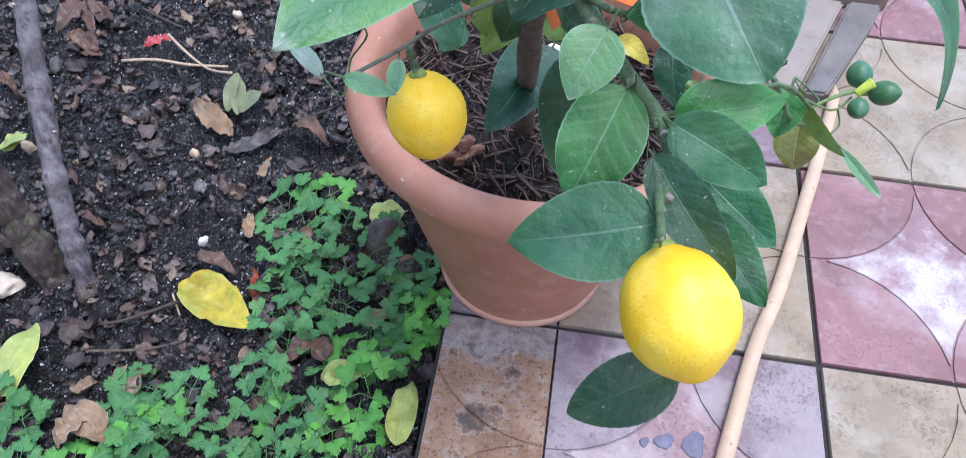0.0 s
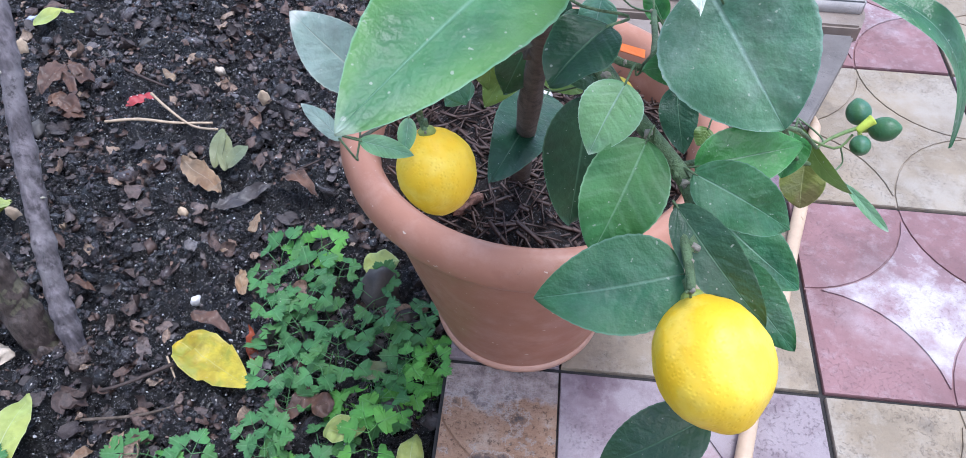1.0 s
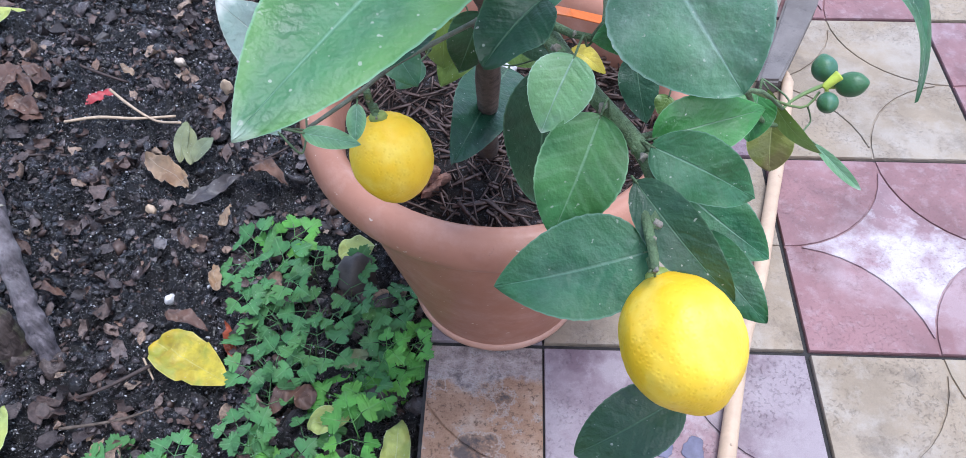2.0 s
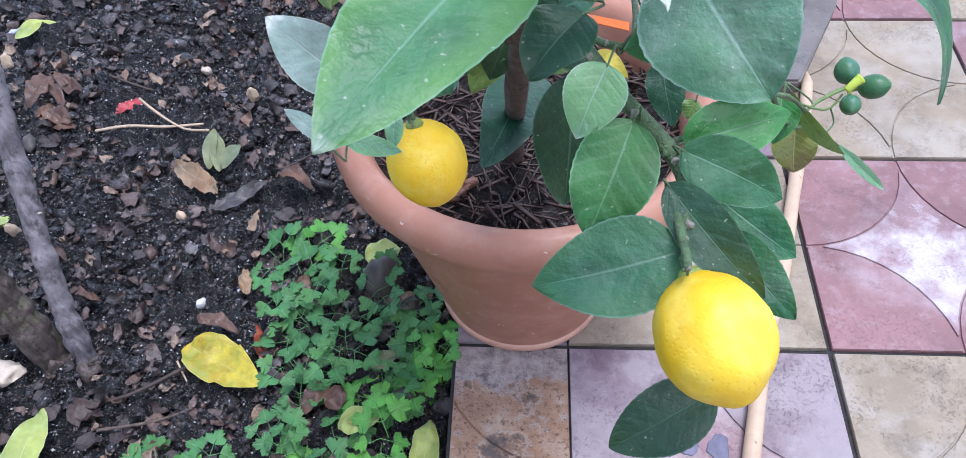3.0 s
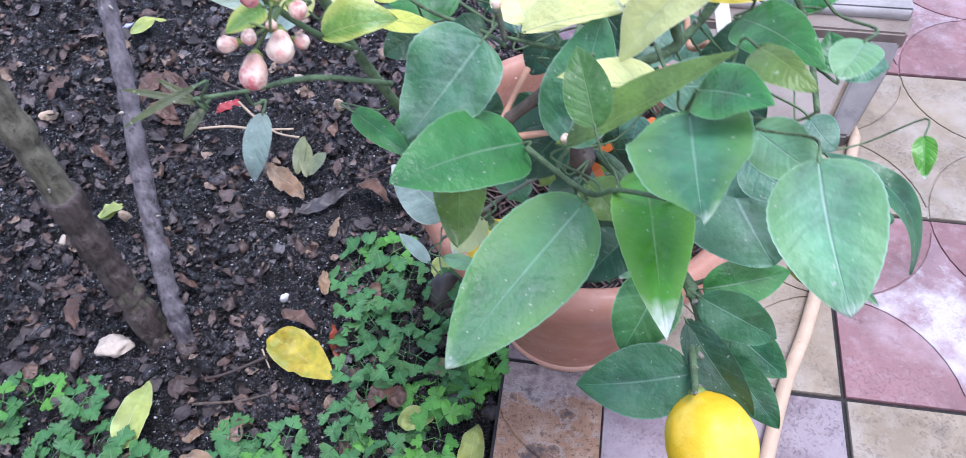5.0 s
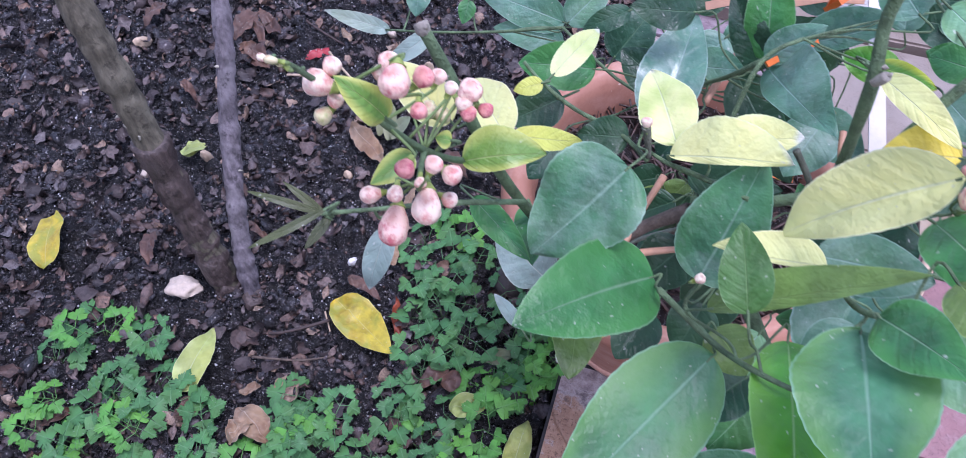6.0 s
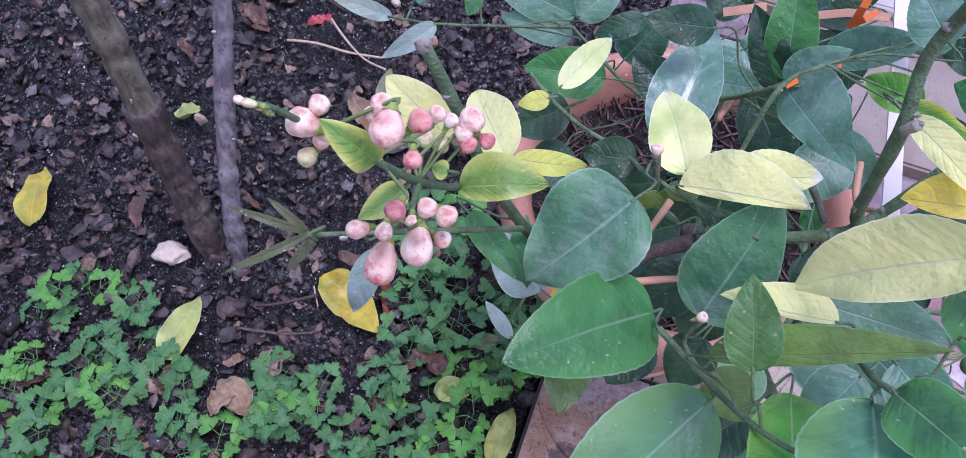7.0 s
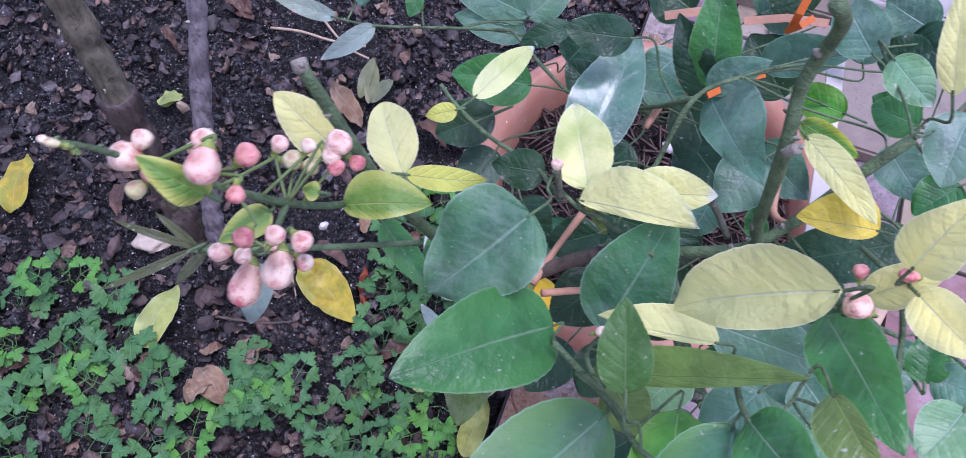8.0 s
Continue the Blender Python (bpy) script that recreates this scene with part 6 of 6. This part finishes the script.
bud((-0.158, -0.298, 0.854), (0.138, -0.952, -0.272), 0.0080, 0.0065, PINK)
bud((-0.177, -0.300, 0.849), (-0.915, -0.132, 0.382), 0.0071, 0.0060, CREAM)
bud((-0.175, -0.296, 0.851), (0.273, 0.726, 0.631), 0.0046, 0.0041, CREAM)
bud((-0.174, -0.299, 0.843), (-0.626, -0.779, -0.031), 0.0042, 0.0036, CREAM)
bud((-0.176, -0.303, 0.841), (-0.497, -0.862, -0.101), 0.0045, 0.0039, GREENBUD)
bud((-0.164, -0.293, 0.849), (-0.222, 0.680, 0.699), 0.0041, 0.0038, CREAM)
bud((-0.162, -0.292, 0.852), (-0.058, 0.721, 0.691), 0.0054, 0.0046, PINK)
bud((-0.155, -0.289, 0.846), (0.576, 0.630, 0.520), 0.0052, 0.0050, ROSE)
bud((-0.156, -0.277, 0.833), (0.273, 0.726, 0.631), 0.0042, 0.0039, PINK)
bud((-0.166, -0.264, 0.801), (0.960, 0.191, 0.204), 0.0053, 0.0053, GREENBUD)
bud((-0.162, -0.262, 0.797), (0.960, 0.191, 0.204), 0.0047, 0.0047, GREENBUD)
bud((-0.153, -0.298, 0.845), (0.302, -0.911, -0.281), 0.0040, 0.0038, ROSE)
bud((-0.157, -0.266, 0.816), (0.273, 0.726, 0.631), 0.0040, 0.0037, CREAM)
bud((-0.155, -0.256, 0.804), (0.576, 0.630, 0.520), 0.0078, 0.0068, PINK)
bud((-0.156, -0.259, 0.802), (0.913, -0.392, -0.110), 0.0053, 0.0050, CREAM)
bud((-0.154, -0.261, 0.800), (0.913, -0.392, -0.110), 0.0050, 0.0046, ROSE)
bud((-0.150, -0.256, 0.797), (0.968, -0.248, -0.041), 0.0047, 0.0044, ROSE)
bud((-0.160, -0.296, 0.816), (-0.193, -0.958, -0.212), 0.0053, 0.0050, ROSE)
bud((-0.153, -0.293, 0.816), (0.273, 0.726, 0.631), 0.0050, 0.0047, PINK)
bud((-0.150, -0.288, 0.806), (0.913, -0.392, -0.110), 0.0055, 0.0055, PINK)
bud((-0.156, -0.294, 0.796), (0.221, -0.935, -0.278), 0.0108, 0.0077, CREAM)
bud((-0.165, -0.299, 0.789), (0.138, -0.952, -0.272), 0.0124, 0.0079, PINK)
bud((-0.173, -0.295, 0.796), (-0.821, -0.556, 0.130), 0.0065, 0.0048, CREAM)
bud((-0.165, -0.295, 0.800), (0.138, -0.952, -0.272), 0.0050, 0.0043, CREAM)
bud((-0.159, -0.290, 0.801), (0.302, -0.911, -0.281), 0.0033, 0.0033, PINK)
bud((-0.151, -0.289, 0.794), (0.968, -0.248, -0.041), 0.0048, 0.0044, CREAM)
bud((-0.181, -0.309, 0.865), (-0.912, -0.280, 0.300), 0.0032, 0.0017, GREENBUD)
bud((-0.008, -0.252, 0.803), (-0.906, 0.000, 0.423), 0.0074, 0.0067, PINK)
bud((-0.008, -0.240, 0.800), (-0.275, 0.697, 0.662), 0.0040, 0.0037, ROSE)
bud((0.003, -0.239, 0.804), (-0.913, -0.302, 0.275), 0.0062, 0.0033, ROSE)
bud((-0.066, -0.245, 0.710), (0.815, 0.445, 0.371), 0.0044, 0.0039, CREAM)
bud((-0.180, -0.308, 0.863), (-0.888, 0.016, 0.459), 0.0020, 0.0013, GREENBUD)
bud((-0.183, -0.309, 0.865), (-0.915, -0.132, 0.382), 0.0025, 0.0016, CREAM)
bud((-0.101, -0.201, 0.742), (-0.222, 0.680, 0.699), 0.0043, 0.0043, CREAM)


def strip(name, pts, width, material, label, category):
    """A flat band along pts, a millimetre thick."""
    bm = bmesh.new()
    rows = []
    for i, p in enumerate(pts):
        p = Vector(p)
        d = (Vector(pts[min(i + 1, len(pts) - 1)]) - Vector(pts[max(i - 1, 0)])).normalized()
        s = d.cross(Vector((0.1, -0.6, 0.8))).normalized() * width / 2
        n = d.cross(s).normalized() * 0.0006
        rows.append([bm.verts.new(p + s + n), bm.verts.new(p - s + n), bm.verts.new(p - s - n), bm.verts.new(p + s - n)])
    for a, b in zip(rows, rows[1:]):
        for k in range(4):
            bm.faces.new((a[k], a[(k + 1) % 4], b[(k + 1) % 4], b[k]))
    bm.faces.new(rows[0][::-1])
    bm.faces.new(rows[-1])
    return tagged(new(name, mesh_from(name, bm, material, smooth=False)), label, category, "ties round the tree")


strip("plant_tie", [(-0.051, -0.119, 0.557), (-0.047, -0.122, 0.545), (-0.040, -0.115, 0.521)], 0.0060, ORANGE, "orange plastic tie hanging at the trunk", "plant tie")
strip("plant_tie", [(-0.050, -0.116, 0.552), (-0.028, -0.060, 0.511), (0.000, 0.025, 0.442), (0.027, 0.036, 0.427)], 0.0065, ORANGE, "orange plastic tie stretched to the pot rim", "plant tie")
strip("plant_tie", [(-0.017, -0.017, 0.680), (-0.018, -0.022, 0.673), (-0.018, -0.021, 0.660)], 0.0042, ORANGE, "orange plastic tie among the branches", "plant tie")
strip("plant_tie", [(-0.010, -0.020, 0.671), (-0.015, -0.026, 0.669), (-0.020, -0.022, 0.658)], 0.0035, ORANGE, "orange plastic tie among the branches", "plant tie")
strip("plant_tie", [(-0.053, -0.113, 0.698), (-0.043, -0.102, 0.699), (-0.031, -0.092, 0.699)], 0.0030, ORANGE, "orange plastic tie along a branch", "plant tie")
strip("plant_tie", [(-0.042, -0.014, 0.649), (-0.021, -0.011, 0.657), (-0.000, -0.012, 0.662)], 0.0045, PEACH, "peach-coloured tie among the branches", "plant tie")
strip("plant_tie", [(-0.085, -0.017, 0.639), (-0.063, -0.012, 0.647)], 0.0050, PEACH, "peach-coloured tie among the branches", "plant tie")
stick("cane", [(-0.098, -0.227, 0.690), (-0.094, -0.210, 0.692), (-0.088, -0.191, 0.697)], 0.0016, 0.0016, PEACH, "peach-coloured thin cane among the branches", "cane")
stick("cane", [(-0.093, -0.229, 0.689), (-0.079, -0.220, 0.684), (-0.068, -0.213, 0.679)], 0.0016, 0.0016, PEACH, "peach-coloured thin cane among the branches", "cane")
stick("cane", [(-0.075, -0.117, 0.666), (-0.070, -0.099, 0.671), (-0.064, -0.084, 0.675)], 0.0018, 0.0018, PEACH, "peach-coloured thin cane among the branches", "cane")
stick("cane", [(-0.012, -0.136, 0.689), (-0.010, -0.155, 0.686), (-0.004, -0.168, 0.701)], 0.0018, 0.0018, PEACH, "peach-coloured thin cane among the branches", "cane")
strip("plant_stake", [(0.001, 0.057, 0.663), (0.011, -0.053, 0.657), (0.019, -0.158, 0.652)], 0.0088, STAKEW, "flat white plastic lath leaning among the branches", "plant stake")

# ---- on the paving ----
def wooden_stick():
    """A peeled stick with a cut point and a few knots."""
    rng = random.Random(17)
    shaft = [(0.150, -0.27, 0.010), (0.182, -0.155, 0.010), (0.223, -0.004, 0.010), (0.258, 0.09, 0.010), (0.295, 0.215, 0.010), (0.338, 0.36, 0.010), (0.358, 0.44, 0.010)]
    ob = thing("wooden_stick", (0, 0, 0), "long peeled pale wooden stick lying on the paving", "stick")
    bm = bmesh.new()
    path = tube_into(bm, shaft, 0.0095, 0.0085, 14, 0.06)
    part("shaft", bm, WOODPALE, ob)
    bm = bmesh.new()
    tube_into(bm, [(0.358, 0.44, 0.010), (0.3605, 0.452, 0.0095), (0.362, 0.466, 0.008)], 0.0084, 0.0012, 12)
    part("cut_point", bm, WOODPALE, ob, "whittled point")
    for k in (5, 11, 17):
        bm = bmesh.new()
        lump_into(bm, path[k] + Vector((rng.uniform(-0.004, 0.004), -0.002, 0.0072)), (0.0026, 0.0032, 0.0016), rng, 2, 0.4)
        part("knot", bm, STRAW, ob, "small brown knot")


wooden_stick()


def stone(name, corners, z0, z1, material, label, parent=None):
    """A flat stone with worn edges; corners run round its plan."""
    bm = bmesh.new()
    low = [bm.verts.new((x, y, z0)) for x, y in corners]
    high = [bm.verts.new((x, y, z1)) for x, y in corners]
    bm.faces.new(low[::-1])
    bm.faces.new(high)
    for k in range(len(low)):
        j = (k + 1) % len(low)
        bm.faces.new((low[k], low[j], high[j], high[k]))
    bmesh.ops.bevel(bm, geom=[e for e in bm.edges if all(v.co.z > z1 - 1e-4 for v in e.verts) or e.verts[0].co.z != e.verts[1].co.z], offset=0.004, segments=2, affect="EDGES")
    if parent:
        return part(name, bm, material, parent, label)
    return tagged(new(name, mesh_from(name, bm, material, smooth=False)), label, "stone", "stones behind the pot")


stone("paving_stone", [(0.06, 0.437), (0.302, 0.431), (0.392, 0.650), (0.06, 0.655)], 0.0005, 0.024, BUFFSTONE, "flat buff stone slab lying on the paving behind the pot")
stone("paving_stone", [(0.309, 0.427), (0.343, 0.427), (0.43, 0.60), (0.45, 0.652), (0.399, 0.652)], 0.0005, 0.024, GREYSTONE, "narrow grey stone wedge lying beside the buff slab")
step = stone("plastered_step", [(-0.09, 0.665), (0.462, 0.665), (0.478, 0.705), (0.47, 0.98), (-0.09, 0.98)], 0.0005, 0.03, BUFFSTONE, "buff stone step behind the pot")
stone("plaster_cap", [(-0.05, 0.70), (0.47, 0.70), (0.465, 0.96), (-0.05, 0.96)], 0.0305, 0.055, PLASTER, "white plastered cap", step)


# ---- paving tiles: each a cast square with quarter-circle reliefs round a star ----
def arc_points(cx, cy, r, a0, a1, n=10):
    return [(cx + r * math.cos(a0 + (a1 - a0) * k / n), cy + r * math.sin(a0 + (a1 - a0) * k / n)) for k in range(n + 1)]


def tile_mesh(name, x0, x1, y0, y1, field, star, size=0.30):
    """A tile from x0, y0 to x1, y1 of a square of that size, its four sectors and star separated by grooves."""
    g, h, low = 0.0011, 0.0022, -0.030
    half = size / 2
    polys = []
    for cx, cy, a0 in ((0, 0, 0.0), (size, 0, math.pi / 2), (size, size, math.pi), (0, size, 1.5 * math.pi)):
        pts = arc_points(cx, cy, half - g, a0, a0 + math.pi / 2)
        polys.append(([(cx, cy)] + pts, 0))
    ring = []
    for cx, cy, a0 in ((0, 0, math.pi / 2), (size, 0, math.pi), (size, size, 1.5 * math.pi), (0, size, 2 * math.pi)):
        ring += arc_points(cx, cy, half + g, a0, a0 - math.pi / 2)[1:-1]
    polys.append((ring, 1))
    e = 0.003
    verts, faces, mats = [], [], []

    def clip(pts):
        for axis, lim, keep in ((0, x0 + e, 1), (0, x1 - e, -1), (1, y0 + e, 1), (1, y1 - e, -1)):
            outp = []
            for p, q in zip(pts, pts[1:] + pts[:1]):
                dp, dq = (p[axis] - lim) * keep, (q[axis] - lim) * keep
                if dp >= 0:
                    outp.append(p)
                if dp * dq < 0:
                    t = dp / (dp - dq)
                    outp.append((p[0] + (q[0] - p[0]) * t, p[1] + (q[1] - p[1]) * t))
            pts = outp
            if not pts:
                break
        return pts

    for pts, m in polys:
        pts = clip(pts)
        if len(pts) < 3:
            continue
        c = (sum(p[0] for p in pts) / len(pts), sum(p[1] for p in pts) / len(pts))
        k, n = len(verts), len(pts)
        verts += [(x, y, -h) for x, y in pts]
        inner = [(x + (c[0] - x) * 0.008, y + (c[1] - y) * 0.008) for x, y in pts]
        verts += [(x, y, 0.0) for x, y in inner]
        faces.append(tuple(range(k + n, k + 2 * n)))
        mats.append(m)
        for i in range(n):
            j = (i + 1) % n
            faces.append((k + i, k + j, k + n + j, k + n + i))
            mats.append(m)
    k = len(verts)
    for z in (low, -h):
        verts += [(x0 + e, y0 + e, z), (x1 - e, y0 + e, z), (x1 - e, y1 - e, z), (x0 + e, y1 - e, z)]
    faces += [(k + 3, k + 2, k + 1, k), (k + 4, k + 5, k + 6, k + 7)] + [(k + i, k + (i + 1) % 4, k + 4 + (i + 1) % 4, k + 4 + i) for i in range(4)]
    mats += [0] * 6
    me = bpy.data.meshes.new(name)
    me.from_pydata(verts, [], faces)
    me.materials.append(field)
    me.materials.append(star)
    me.polygons.foreach_set("material_index", mats)
    return me


def paving():
    bm = bmesh.new()
    bmesh.ops.create_cube(bm, size=1, matrix=Matrix.Translation((1.2845, -0.3, -0.0355)) @ Matrix.Diagonal((2.831, 4.8, 0.058, 1)))
    bed = tagged(new("pavement", mesh_from("pavement", bm, JOINT, smooth=False)), "paved terrace of worn maroon and beige patterned tiles with dark joints", "pavement", "", "structure")
    kinds = {"red": tile_mesh("tile", 0, 0.3, 0, 0.3, MAROON, CHALK), "beige": tile_mesh("tile", 0, 0.3, 0, 0.3, BEIGE, BEIGE), "lilac": tile_mesh("tile", 0, 0.3, 0, 0.3, LILAC, LILACSTAR)}
    edge = {1: tile_mesh("tile", 0.170, 0.304, 0, 0.3, OCHRE, OCHRE, 0.304), 0: tile_mesh("tile", 0.170, 0.304, 0, 0.3, LILAC, OCHRE, 0.304)}
    rng = random.Random(21)
    for i in range(-1, 9):
        for j in range(-9, 7):
            even = (i + j) % 2 == 0
            me = edge[1 if even else 0] if i < 0 else kinds["beige" if even else ("lilac" if i == 0 else "red")]
            t = new("tile", me)
            t.parent = bed
            t.matrix_basis = pose(i * 0.3, j * 0.3, rng.uniform(-0.0012, 0.0), rng.uniform(-0.15, 0.15), rng.uniform(-0.15, 0.15), 0)


paving()


def paint_spot(x, y, size, seed):
    """A dried splash of paint, an uneven skin on the tile."""
    rng = random.Random(seed)
    bm = bmesh.new()
    phase = [rng.uniform(0, 6) for _ in range(3)]
    rings = []
    for r, z in ((1.0, -0.0008), (1.0, 0.0003), (0.93, 0.0007)):
        ring = []
        for k in range(32):
            a = 2 * math.pi * k / 32
            q = size * r * (1 + 0.16 * math.sin(2 * a + phase[0]) + 0.12 * math.sin(3 * a + phase[1]) + 0.06 * math.sin(7 * a + phase[2]))
            ring.append(bm.verts.new((x + q * math.cos(a), y + q * math.sin(a), z)))
        rings.append(ring)
    for a, b in zip(rings, rings[1:]):
        for k in range(32):
            bm.faces.new((a[k], a[(k + 1) % 32], b[(k + 1) % 32], b[k]))
    bm.faces.new(rings[-1])
    tagged(new("paint_spot", mesh_from("paint_spot", bm, PAINTBLUE)), "dried blue-grey paint splash on the tile", "paint spot", "paint spots on the tile")


paint_spot(0.158, -0.120, 0.013, 0)
paint_spot(0.127, -0.121, 0.009, 1)
paint_spot(0.106, -0.125, 0.005, 2)
